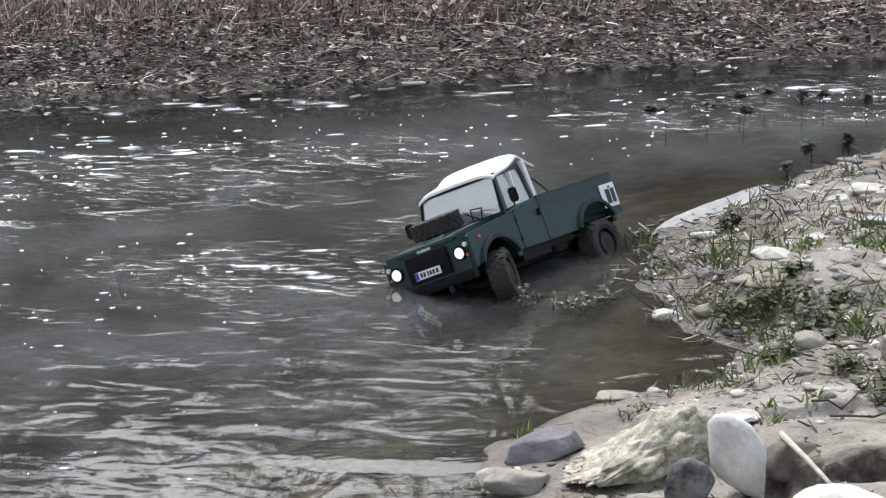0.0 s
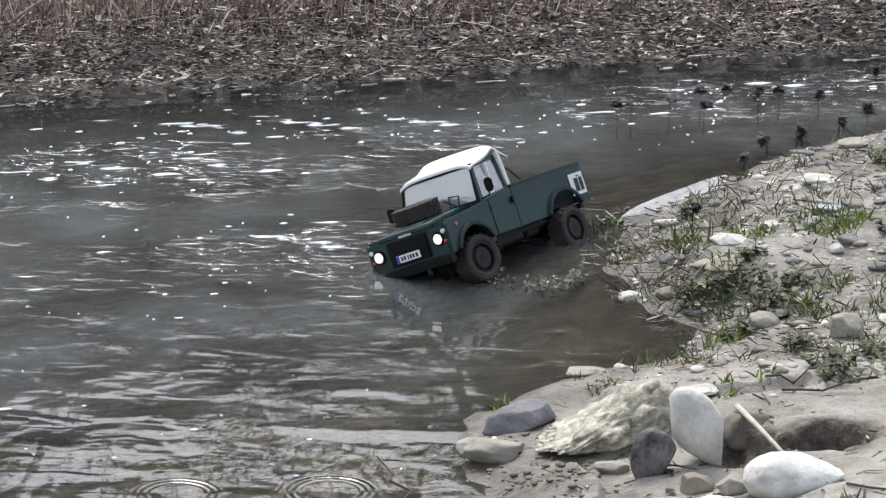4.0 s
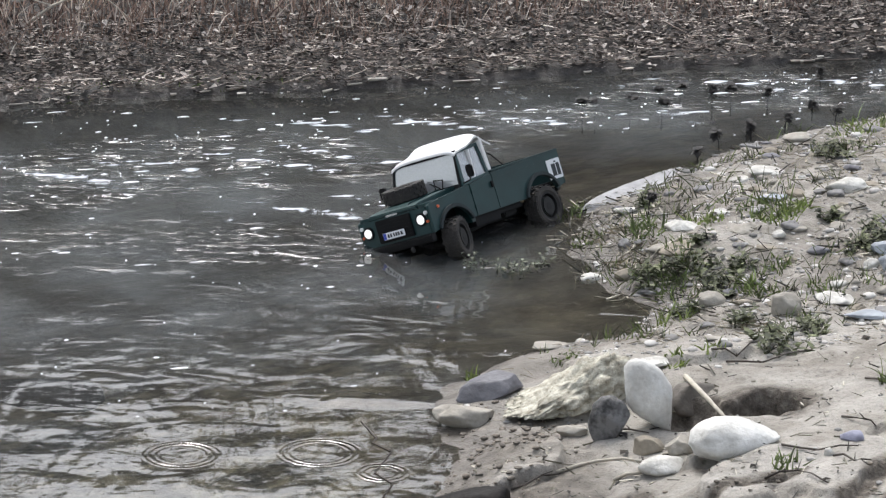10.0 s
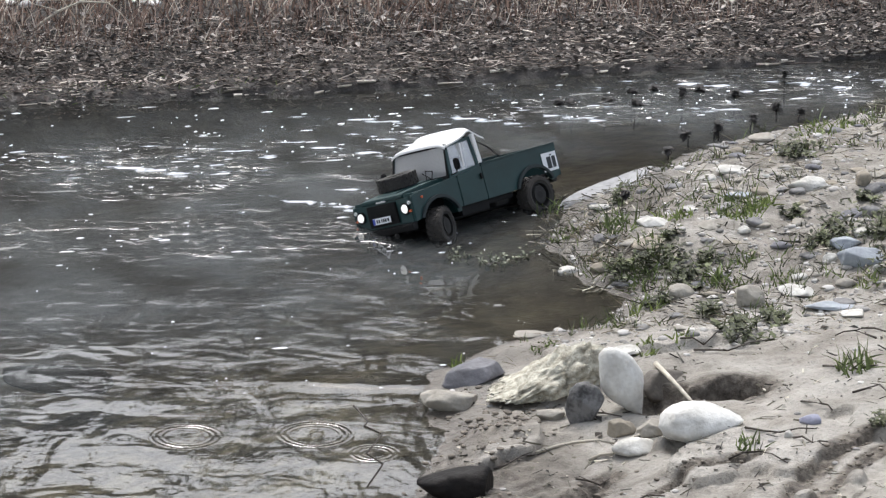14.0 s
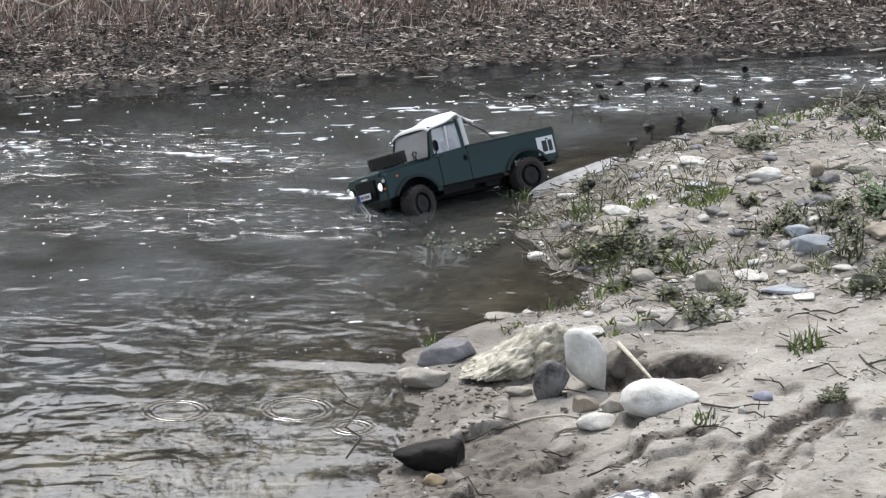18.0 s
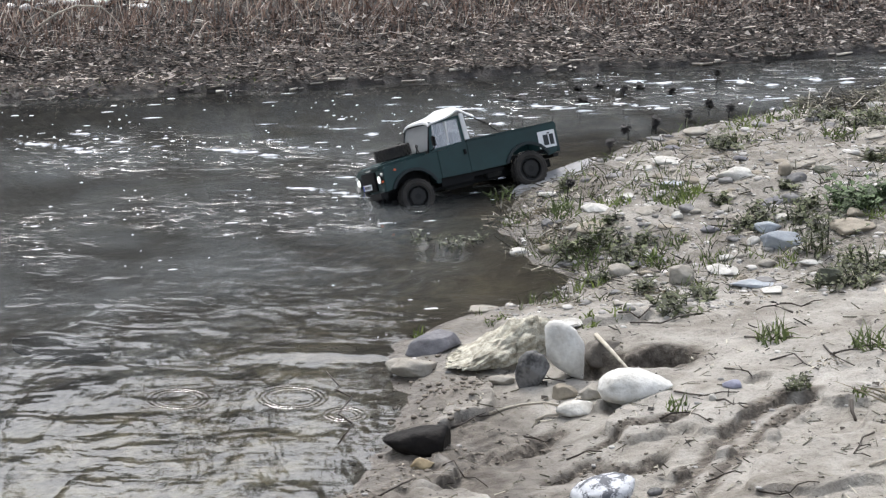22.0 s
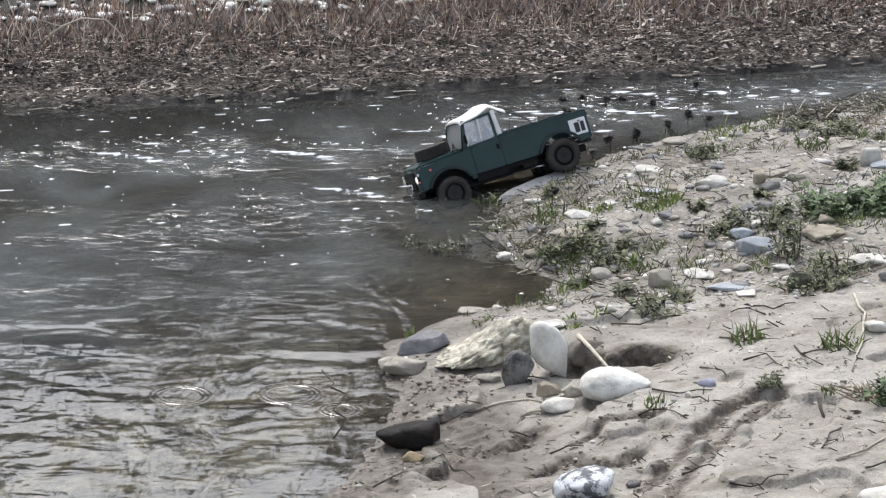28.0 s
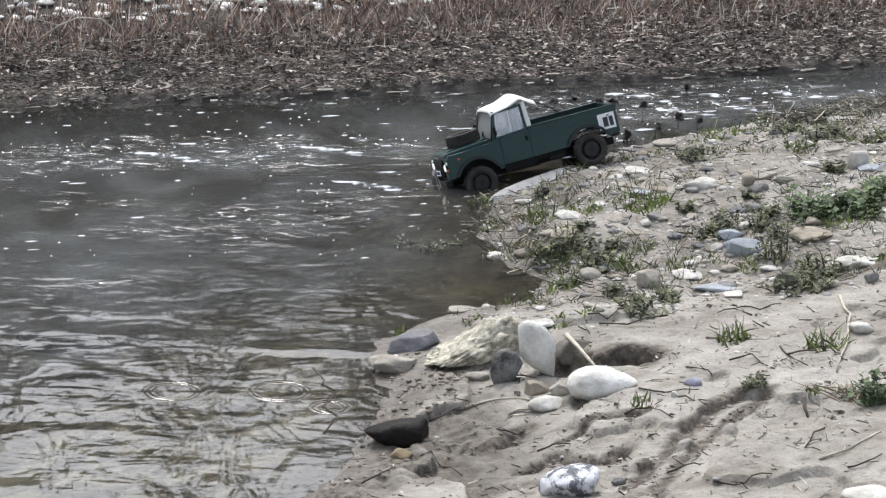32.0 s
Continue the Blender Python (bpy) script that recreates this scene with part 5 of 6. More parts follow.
tuft("grass_tuft", "bright", 0.085, -2.534, 0.045, 0.025)
tuft("grass_tuft", "bright", -0.266, -2.430, 0.030, 0.033)
tuft("grass_tuft", "grass", -0.104, -2.401, 0.053, 0.020)
tuft("grass_tuft", "bright", 0.154, -2.501, 0.045, 0.027)
tuft("flooded_weed", "flooded", -0.267, -1.773, 0.058, 0.029)
tuft("flooded_weed", "flooded", -0.200, -1.802, 0.058, 0.032)
tuft("flooded_weed", "flooded", -0.154, -1.765, 0.053, 0.029)
tuft("dry_grass", "dry", -0.015, -1.687, 0.067, 0.040)
tuft("grass_tuft", "grass", 0.108, -1.898, 0.079, 0.034)
tuft("weed", "weed", 0.149, -1.810, 0.034, 0.030)
tuft("grass_tuft", "grass", 0.290, -1.930, 0.052, 0.026)
tuft("flooded_weed", "flooded", -0.030, -1.530, 0.054, 0.030)
tuft("grass_tuft", "bright", 0.222, -2.043, 0.057, 0.031)
tuft("weed", "weed", 0.760, -1.500, 0.068, 0.022)
tuft("weed", "weed", 0.676, -1.009, 0.070, 0.025)
tuft("grass_tuft", "grass", 0.590, -0.934, 0.099, 0.025)
tuft("weed", "weed", 0.117, -2.151, 0.051, 0.026)
tuft("dry_grass", "dry", 0.550, -3.022, 0.048, 0.021)
tuft("weed", "weed", 0.134, -1.912, 0.079, 0.052)
tuft("weed", "weed", 0.187, -2.011, 0.078, 0.039)
tuft("grass_tuft", "bright", 0.307, -1.712, 0.080, 0.043)
tuft("weed", "weed", 0.267, -2.464, 0.100, 0.043)
tuft("weed", "weed", 0.327, -2.368, 0.063, 0.033)
tuft("weed", "weed", 0.482, -1.860, 0.079, 0.045)
tuft("weed", "weed", 0.557, -1.925, 0.065, 0.065)
tuft("weed", "weed", 0.604, -2.005, 0.052, 0.065)
tuft("weed", "weed", 0.682, -2.303, 0.076, 0.071)
tuft("weed", "weed", 0.635, -2.253, 0.076, 0.051)
tuft("weed", "weed", 0.441, -1.272, 0.097, 0.036)
tuft("grass_tuft", "bright", 0.151, -1.670, 0.053, 0.032)
tuft("weed", "weed", 0.549, -1.689, 0.040, 0.019)
tuft("weed", "weed", 0.209, -2.291, 0.051, 0.033)
tuft("grass_tuft", "grass", 0.088, -1.959, 0.078, 0.039)
tuft("weed", "weed", 0.056, -1.915, 0.066, 0.034)
tuft("leafy_plant", "leafy", 0.829, -1.745, 0.053, 0.045)
tuft("grass_tuft", "bright", 0.731, -1.936, 0.079, 0.039)
tuft("grass_tuft", "grass", 0.533, -1.203, 0.055, 0.019)
tuft("grass_tuft", "grass", 0.115, -1.844, 0.066, 0.040)
tuft("grass_tuft", "grass", -0.061, -1.649, 0.054, 0.029)
tuft("weed", "weed", 0.870, -1.212, 0.069, 0.031)

M_STALK = material("dark_stalk", (0.028, 0.024, 0.022), 0.8, spread=0.4, scale=50)
M_TWIG = material("dark_twig", (0.05, 0.04, 0.032), 0.85, spread=0.4, scale=40, bump=0.3)
M_PALE = material("bleached_wood", (0.42, 0.38, 0.31), 0.8, spread=0.25, scale=30, bump=0.3)


def stalk(x, y, tall):
    """A dead water plant: a bent stem with a withered clump."""
    tall = 0.008 + 0.75 * tall
    rng = random.Random(int((x * 577 + y * 977) * 1000))
    bm = bmesh.new()
    dx, dy = rng.uniform(-0.3, 0.3) * tall, rng.uniform(-0.2, 0.2) * tall
    rod([(0, 0, -0.05), (dx * 0.3, dy * 0.3, tall * 0.5), (dx, dy, tall)], 0.0017, bm, 5, 0.6)
    rod([(dx * 0.3, dy * 0.3, tall * 0.45), (dx * 0.3 + rng.uniform(-0.4, 0.4) * tall, dy, tall * rng.uniform(0.6, 0.95))], 0.0008, bm, 4, 0.6)
    V, F = [], []
    for _ in range(34):
        a, ln = rng.uniform(0, 2 * math.pi), rng.uniform(0.007, 0.018)
        c = (dx * rng.uniform(0.8, 1.05), dy, tall * rng.uniform(0.72, 1.05) + 0.004)
        leaf(V, F, c, (math.cos(a) * ln, math.sin(a) * ln, rng.uniform(-0.8, 0.4) * ln), (-math.sin(a) * ln * 0.4, math.cos(a) * ln * 0.4, 0), (0, 0, 0.001))
    vs = [bm.verts.new(v) for v in V]
    for f in F:
        bm.faces.new([vs[i] for i in f])
    ob = part("dead_stalk", bm, M_STALK)
    ob.location = (x, y, max(gz(x, y), -0.02))
    tagged(ob, "dark withered plant stalk standing in shallow water", "plant", "dead stalks in the river")


stalk(-0.058, -0.669, 0.021)
stalk(-0.032, -0.664, 0.014)
stalk(0.041, -0.639, 0.016)
stalk(0.103, -0.569, 0.023)
stalk(0.148, -0.542, 0.019)
stalk(0.213, -0.611, 0.040)
stalk(0.255, -0.558, 0.023)
stalk(0.447, -0.472, 0.043)
stalk(0.418, -0.698, 0.035)
stalk(0.330, -0.589, 0.026)
stalk(0.217, -0.977, 0.038)
stalk(0.282, -0.907, 0.034)
stalk(0.354, -0.823, 0.039)
stalk(0.106, -0.670, 0.023)
stalk(0.459, -0.778, 0.039)
stalk(0.169, -1.069, 0.016)
stalk(0.058, -1.558, 0.043)
stalk(0.271, -0.907, 0.023)


def twig(kind, *places):
    rng = random.Random(int(places[0][0] * 99991))
    r = {"pale": 0.0032, "dark": 0.0021, "stub": 0.0048, "lean": 0.0052}[kind]
    pts = []
    fine = []
    for (ax, ay), (bx, by) in zip(places[:-1], places[1:]):
        for k in (0, 0.5):
            fine.append((ax + (bx - ax) * k + (rng.uniform(-0.004, 0.004) if k else 0), ay + (by - ay) * k))
    fine.append(places[-1])
    ox, oy = fine[0]
    oz = gz(ox, oy)
    for i, (px, py) in enumerate(fine):
        lift = 0.003 + (0.006 * rng.random() if 0 < i < len(fine) - 1 else 0)
        if kind == "lean":
            lift += 0.034 * (1 - i / (len(fine) - 1))
        elif kind == "stub":
            lift += 0.02 * (1 - i / (len(fine) - 1))
        pts.append((px - ox, py - oy, gz(px, py) - oz + lift))
    if kind == "lean":
        (hx, hy), (tx, ty) = places[0], places[-1]
        a, b = Vector((0, 0, 0.006)), Vector((tx - ox, ty - oy, gz(tx, ty) - oz + 0.052))
        pts = [a.lerp(b, k / 4) + Vector((0, 0, (0, 0.001, 0.0015, 0.0005, 0)[k])) for k in range(5)]
    bm = rod(pts, r, None, 7, 0.55)
    if kind == "dark":
        k = len(pts) // 2
        c = Vector(pts[k])
        rod([c, c + Vector((rng.uniform(-0.03, 0.03), rng.uniform(-0.03, 0.03), 0.008))], r * 0.6, bm, 5, 0.5)
    ob = part("twig", bm, M_PALE if kind in ("pale", "lean") else M_TWIG, None, "", 3.0)
    ob.location = (ox, oy, oz)
    tagged(ob, {"pale": "bleached pale twig lying on the silt", "dark": "thin dark twig lying on the silt", "lean": "pale stick leaning across the hollow by the boulders", "stub": "short dark stub of wood on the sand"}[kind], "twig", "twigs on the bank")


twig("lean", (0.098, -2.667), (0.131, -2.743), (0.153, -3.017))
twig("pale", (-0.121, -2.987), (-0.052, -2.957), (0.025, -3.003), (0.061, -2.962))
twig("pale", (-0.029, -3.044), (0.012, -3.049), (0.042, -3.017), (0.062, -2.968))
twig("dark", (-0.195, -3.072), (-0.148, -3.019), (-0.118, -2.994))
twig("dark", (-0.211, -3.321), (-0.169, -3.325), (-0.125, -3.407))
twig("dark", (0.602, -3.477), (0.578, -3.509), (0.556, -3.590), (0.585, -3.616))
twig("stub", (0.574, -3.269), (0.579, -3.331))
twig("dark", (0.147, -2.517), (0.190, -2.533), (0.248, -2.447))
twig("dark", (0.241, -3.083), (0.299, -3.121), (0.362, -3.139))
twig("dark", (0.170, -2.583), (0.231, -2.613), (0.322, -2.501))
twig("dark", (0.482, -2.513), (0.523, -2.552), (0.570, -2.534))
twig("pale", (0.697, -2.527), (0.707, -2.723), (0.686, -2.937), (0.651, -3.109))
twig("dark", (0.346, -2.953), (0.380, -2.998), (0.398, -3.012))
twig("dark", (0.321, -3.153), (0.351, -3.204), (0.377, -3.211))
twig("dark", (0.397, -2.747), (0.455, -2.811), (0.491, -2.806))
twig("dark", (0.558, -2.982), (0.601, -2.965), (0.648, -2.967))
twig("pale", (0.056, -1.852), (0.089, -1.821), (0.116, -1.784))
twig("pale", (-0.015, -1.818), (0.024, -1.790), (0.058, -1.705))
twig("dark", (0.436, -2.946), (0.484, -2.943), (0.525, -3.053))
twig("dark", (0.283, -3.571), (0.317, -3.573), (0.350, -3.577))
twig("dark", (0.356, -3.687), (0.410, -3.736), (0.443, -3.726), (0.483, -3.729))
twig("pale", (0.579, -3.673), (0.637, -3.635), (0.712, -3.532))
twig("dark", (-0.053, -3.140), (-0.024, -3.159), (0.006, -3.130))
twig("dark", (0.027, -3.314), (0.068, -3.301), (0.096, -3.315))
twig("dark", (-0.028, -2.838), (0.002, -2.856), (0.032, -2.871))
twig("dark", (0.501, -2.619), (0.468, -2.539), (0.430, -2.556))
twig("dark", (0.209, -3.196), (0.261, -3.195), (0.305, -3.280))
twig("dark", (0.631, -3.729), (0.665, -3.718), (0.702, -3.671))
twig("dark", (-0.328, -3.486), (-0.295, -3.466), (-0.273, -3.416))
twig("dark", (0.546, -2.896), (0.562, -3.024), (0.596, -3.054))


def water_twig(*places):
    """A thin crooked twig that floats, its knots just above the water."""
    ox, oy = places[0]
    rng = random.Random(88)
    ob = part("water_twig", rod([(x - ox, y - oy, rng.uniform(-0.002, 0.001)) for x, y in places], 0.0017, None, 6, 0.7), M_TWIG, None, "", 3.0)
    ob.location = (ox, oy, 0.001)
    tagged(ob, "thin dark crooked twig adrift in the shallows", "twig")


water_twig((-0.453, -2.650), (-0.425, -2.732), (-0.431, -2.760), (-0.398, -2.800), (-0.410, -2.850), (-0.423, -2.903), (-0.392, -2.956), (-0.417, -3.069))

# ---- small scatter on the near bank ----
def scatter_spots(rng, count, lo, hi, x0=-0.5, x1=1.15, y0=-3.9, y1=-0.45):
    """Spots on the near bank between two distances from the water."""
    xs, ys = rng.uniform(x0, x1, count * 6), rng.uniform(y0, y1, count * 6)
    a = side(NEAR, xs, ys)
    ok = np.where((a > lo) & (a < hi))[0][:count]
    return xs[ok], ys[ok], ground_z(xs[ok], ys[ok])


def pebble_parts(rng, x, y, z, r, V, F):
    s = len(V)
    k = 6
    f = rng.uniform(0.35, 0.7)
    turn, st = rng.uniform(0, 6.28), rng.uniform(0.6, 1.0)
    for h, q in ((-0.3, 0.8), (0.15, 1.0), (0.6, 0.75)):
        for i in range(k):
            a = 2 * math.pi * i / k
            jx, jy = r * q * math.cos(a) * rng.uniform(0.88, 1.1), r * q * st * math.sin(a) * rng.uniform(0.88, 1.1)
            V.append((x + jx * math.cos(turn) - jy * math.sin(turn), y + jx * math.sin(turn) + jy * math.cos(turn), z + r * f * h))
    V.append((x, y, z + r * f * 0.85))
    for j in range(2):
        for i in range(k):
            F.append((s + j * k + i, s + j * k + (i + 1) % k, s + (j + 1) * k + (i + 1) % k, s + (j + 1) * k + i))
    for i in range(k):
        F.append((s + 2 * k + i, s + 2 * k + (i + 1) % k, s + 3 * k))


def build_scatter():
    rng = np.random.default_rng(11)
    V, F = [], []
    # pebbles gather in the stony stretch behind the muddy point
    xs, ys, zs = scatter_spots(rng, 1800, 0.0, 1.2, -0.1, 1.15, -2.5, -0.7)
    for x, y, z in zip(xs, ys, zs):
        pebble_parts(rng, x, y, z, rng.choice([0.004, 0.006, 0.009, 0.014], p=[0.42, 0.36, 0.17, 0.05]), V, F)
    xs, ys, zs = scatter_spots(rng, 130, 0.0, 1.2, -0.45, 1.1, -3.9, -2.4)
    for x, y, z in zip(xs, ys, zs):
        pebble_parts(rng, x, y, z, rng.choice([0.003, 0.005, 0.008]), V, F)
    ob = raw_mesh("pebbles", V, F, material("pebble_stone", (0.44, 0.425, 0.40), 0.8, color2=(0.2, 0.19, 0.175), scale=25, island=0.65), True)
    tagged(ob, "small mixed pebbles strewn over the silt", "pebbles", kind="stuff")
    V, F = [], []
    xs, ys, zs = scatter_spots(rng, 1300, 0.0, 1.3)
    for x, y, z in zip(xs, ys, zs):
        a, ln = rng.uniform(0, 6.28), rng.choice([0.004, 0.007, 0.012, 0.022], p=[0.45, 0.3, 0.17, 0.08])
        u, v = Vector((math.cos(a), math.sin(a), rng.uniform(-0.1, 0.3))) * ln, Vector((-math.sin(a), math.cos(a), 0)) * ln * rng.uniform(0.12, 0.4)
        leaf(V, F, (x, y, z + 0.0015), u, v, (0, 0, ln * 0.15))
    ob = raw_mesh("plant_crumbs", V, F, material("dark_litter_bits", (0.06, 0.048, 0.036), 0.9, color2=(0.02, 0.017, 0.014), scale=20, island=0.6))
    tagged(ob, "dark crumbs of rotten leaves and bark on the silt", "litter", kind="stuff")
    V, F = [], []
    xs, ys, zs = scatter_spots(rng, 1100, -0.02, 1.2, -0.2, 1.15, -2.5, -0.6)
    for x, y, z in zip(xs, ys, zs):
        a, ln = rng.uniform(0, 6.28), rng.uniform(0.01, 0.05)
        blade(V, F, (x, y, z + 0.002), (x + math.cos(a) * ln, y + math.sin(a) * ln, z + 0.002 + rng.uniform(0, 0.5) * ln), 0.0008, (0, 0, rng.uniform(0, 0.5)))
    ob = raw_mesh("straw_bits", V, F, PLANT["dry"])
    tagged(ob, "loose dry straw scattered over the stony bank", "straw", kind="stuff")


build_scatter()


def build_sprigs():
    """Sparse sprigs of grass between the stones."""
    rng = np.random.default_rng(77)
    xs, ys, zs = scatter_spots(rng, 1500, 0.0, 1.1, -0.15, 1.15, -2.35, -0.75)
    for kind, part_of in (("grass", 0), ("weed", 1)):
        V, F = [], []
        for x, y, z in list(zip(xs, ys, zs))[part_of::2]:
            if bumps(x, y, 0.17, 33) + 0.5 * bumps(x, y, 0.06, 34) < 0.05:
                continue
            for _ in range(rng.integers(2, 5)):
                h = rng.uniform(0.008, 0.04)
                px, py = x + rng.normal(0, 0.006), y + rng.normal(0, 0.008)
                blade(V, F, (px, py, z - 0.001), (px + rng.normal(0, 0.5) * h, py + rng.normal(0, 0.5) * h, z + h), rng.uniform(0.0007, 0.0014), (rng.normal(0, 0.2) * h, 0, rng.uniform(0, 0.8)))
        ob = raw_mesh("grass_sprigs", V, F, PLANT[kind])
        tagged(ob, "sparse short grass sprigs growing between the stones", "grass", kind="stuff")


build_sprigs()


def build_clods():
    """Wet lumps of mud along the ruts, under the crumbling rock and by the waterline."""
    rng = np.random.default_rng(31)
    V, F = [], []

    def clod(x, y, r):
        pebble_parts(rng, x, y, gz(x, y) + 0.001, r, V, F)

    for line, width, _ in RUTS:
        for (ax, ay), (bx, by) in zip(line[:-1], line[1:]):
            for _ in range(45):
                k = rng.random()
                clod(ax + (bx - ax) * k + rng.normal(0, width), ay + (by - ay) * k + rng.normal(0, width * 1.4), rng.choice([0.0015, 0.003, 0.006], p=[0.6, 0.3, 0.1]))
    for _ in range(60):
        clod(rng.normal(-0.2, 0.07), rng.normal(-2.83, 0.06), rng.choice([0.002, 0.004, 0.007]))
    xs, ys, zs = scatter_spots(rng, 260, -0.03, 0.16, -0.45, 0.3, -3.75, -2.6)
    for x, y in zip(xs, ys):
        clod(x, y, rng.choice([0.002, 0.004, 0.008], p=[0.5, 0.35, 0.15]))
    ob = raw_mesh("mud_clods", V, F, material("wet_mud", (0.19, 0.16, 0.125), 0.75, color2=(0.09, 0.075, 0.058), scale=40, island=0.4, bump=0.5), True)
    tagged(ob, "wet brown clods of mud along ruts and waterline", "mud", kind="stuff")


build_clods()


def tangle(name, label, spots, seed, lengths, lift):
    """A mat of dead stalks: thin sticks lying across one another."""
    rng = np.random.default_rng(seed)
    V, F = [], []
    for x, y, z in zip(*spots):
        a, ln = rng.uniform(0, 3.14), rng.uniform(*lengths)
        h, dz = rng.uniform(0.001, lift), rng.normal(0, 0.16) * ln
        dx, dy = math.cos(a) * ln / 2, math.sin(a) * ln / 2
        z = max(z, -0.004)
        thin_stick(V, F, (x - dx, y - dy, z + h - dz), (x + dx, y + dy, z + h + dz), rng.choice([0.0007, 0.0011, 0.0018]))
        if rng.random() < 0.5:
            b, s = rng.uniform(0, 6.28), rng.uniform(0.005, 0.012)
            leaf(V, F, (x + dx, y + dy, z + h + 0.002), (math.cos(b) * s, math.sin(b) * s, rng.uniform(-0.2, 0.5) * s), (-math.sin(b) * s * 0.4, math.cos(b) * s * 0.4, 0), (0, 0, 0.2 * s))
    ob = raw_mesh(name, V, F, litter_material(name + "_straw", (0.018, 0.015, 0.011), (0.10, 0.09, 0.06), (0.5, 0.46, 0.37)))
    tagged(ob, label, "litter", kind="stuff")


def thin_stick(V, F, p, q, r):
    s = len(V)
    p, q = Vector(p), Vector(q)
    way = (q - p).normalized()
    u = way.orthogonal().normalized()
    v = way.cross(u)
    for c, k in ((p, r), (q, r * 0.7)):
        for i in range(3):
            a = 2.094 * i
            V.append(tuple(c + (u * math.cos(a) + v * math.sin(a)) * k))
    for i in range(3):
        F.append((s + i, s + (i + 1) % 3, s + 3 + (i + 1) % 3, s + 3 + i))


def litter_material(name, dark, mid, pale):
    m = bpy.data.materials.new(name)
    m.use_nodes = True
    n, l = m.node_tree.nodes, m.node_tree.links
    p = n["Principled BSDF"]
    p.inputs["Roughness"].default_value = 0.75
    g, r, t, mx = n.new("ShaderNodeNewGeometry"), n.new("ShaderNodeValToRGB"), n.new("ShaderNodeTexNoise"), n.new("ShaderNodeMath")
    t.inputs["Scale"].default_value = 9
    mx.operation = "MULTIPLY_ADD"
    mx.inputs[1].default_value = 0.45
    l.new(g.outputs["Position"], t.inputs["Vector"])
    l.new(t.outputs["Fac"], mx.inputs[0])
    l.new(g.outputs["Random Per Island"], mx.inputs[2])
    while len(r.color_ramp.elements) < 4:
        r.color_ramp.elements.new(0.5)
    for e, (at, c) in zip(r.color_ramp.elements, ((0.35, dark), (0.75, mid), (1.0, mid), (1.18, pale))):
        e.position, e.color = min(at / 1.45, 1), (*c, 1)
    dv = n.new("ShaderNodeMath")
    dv.operation = "DIVIDE"
    dv.inputs[1].default_value = 1.45
    l.new(mx.outputs[0], dv.inputs[0])
    l.new(dv.outputs[0], r.inputs["Fac"])
    l.new(r.outputs["Color"], p.inputs["Base Color"])
    return m


RNG = np.random.default_rng(91)
tangle("shore_debris", "matted dead stalks washed up along the waterline", scatter_spots(RNG, 230, -0.04, 0.10, -0.2, 0.3, -2.0, -1.3), 92, (0.012, 0.055), 0.010)
tangle("bank_debris", "loose dead stalks lying over the stony bank", scatter_spots(RNG, 800, 0.03, 0.8, 0.0, 1.1, -2.4, -1.1), 93, (0.01, 0.05), 0.008)
tangle("crest_debris", "heap of brown dry stalks on the bank's crest", scatter_spots(RNG, 700, 0.02, 0.22, 0.62, 1.2, -1.1, -0.4), 94, (0.02, 0.08), 0.03)
tangle("mud_debris", "dark rotten sticks and leaves trodden into the mud", scatter_spots(RNG, 560, 0.02, 1.1, -0.35, 1.0, -3.9, -2.6), 95, (0.006, 0.035), 0.003)


# ---- the far bank: flattened dead reeds, standing dry grass, cobbles ----
def far_spots(rng, count, lo, hi, x0=-1.75, x1=1.5):
    xs = rng.uniform(x0, x1, count * 5)
    ys = rng.uniform(-1.0, 2.0, count * 5)
    b = -side(FAR, xs, ys)
    ok = np.where((b > lo) & (b < hi))[0][:count]
    return xs[ok], ys[ok], ground_z(xs[ok], ys[ok])


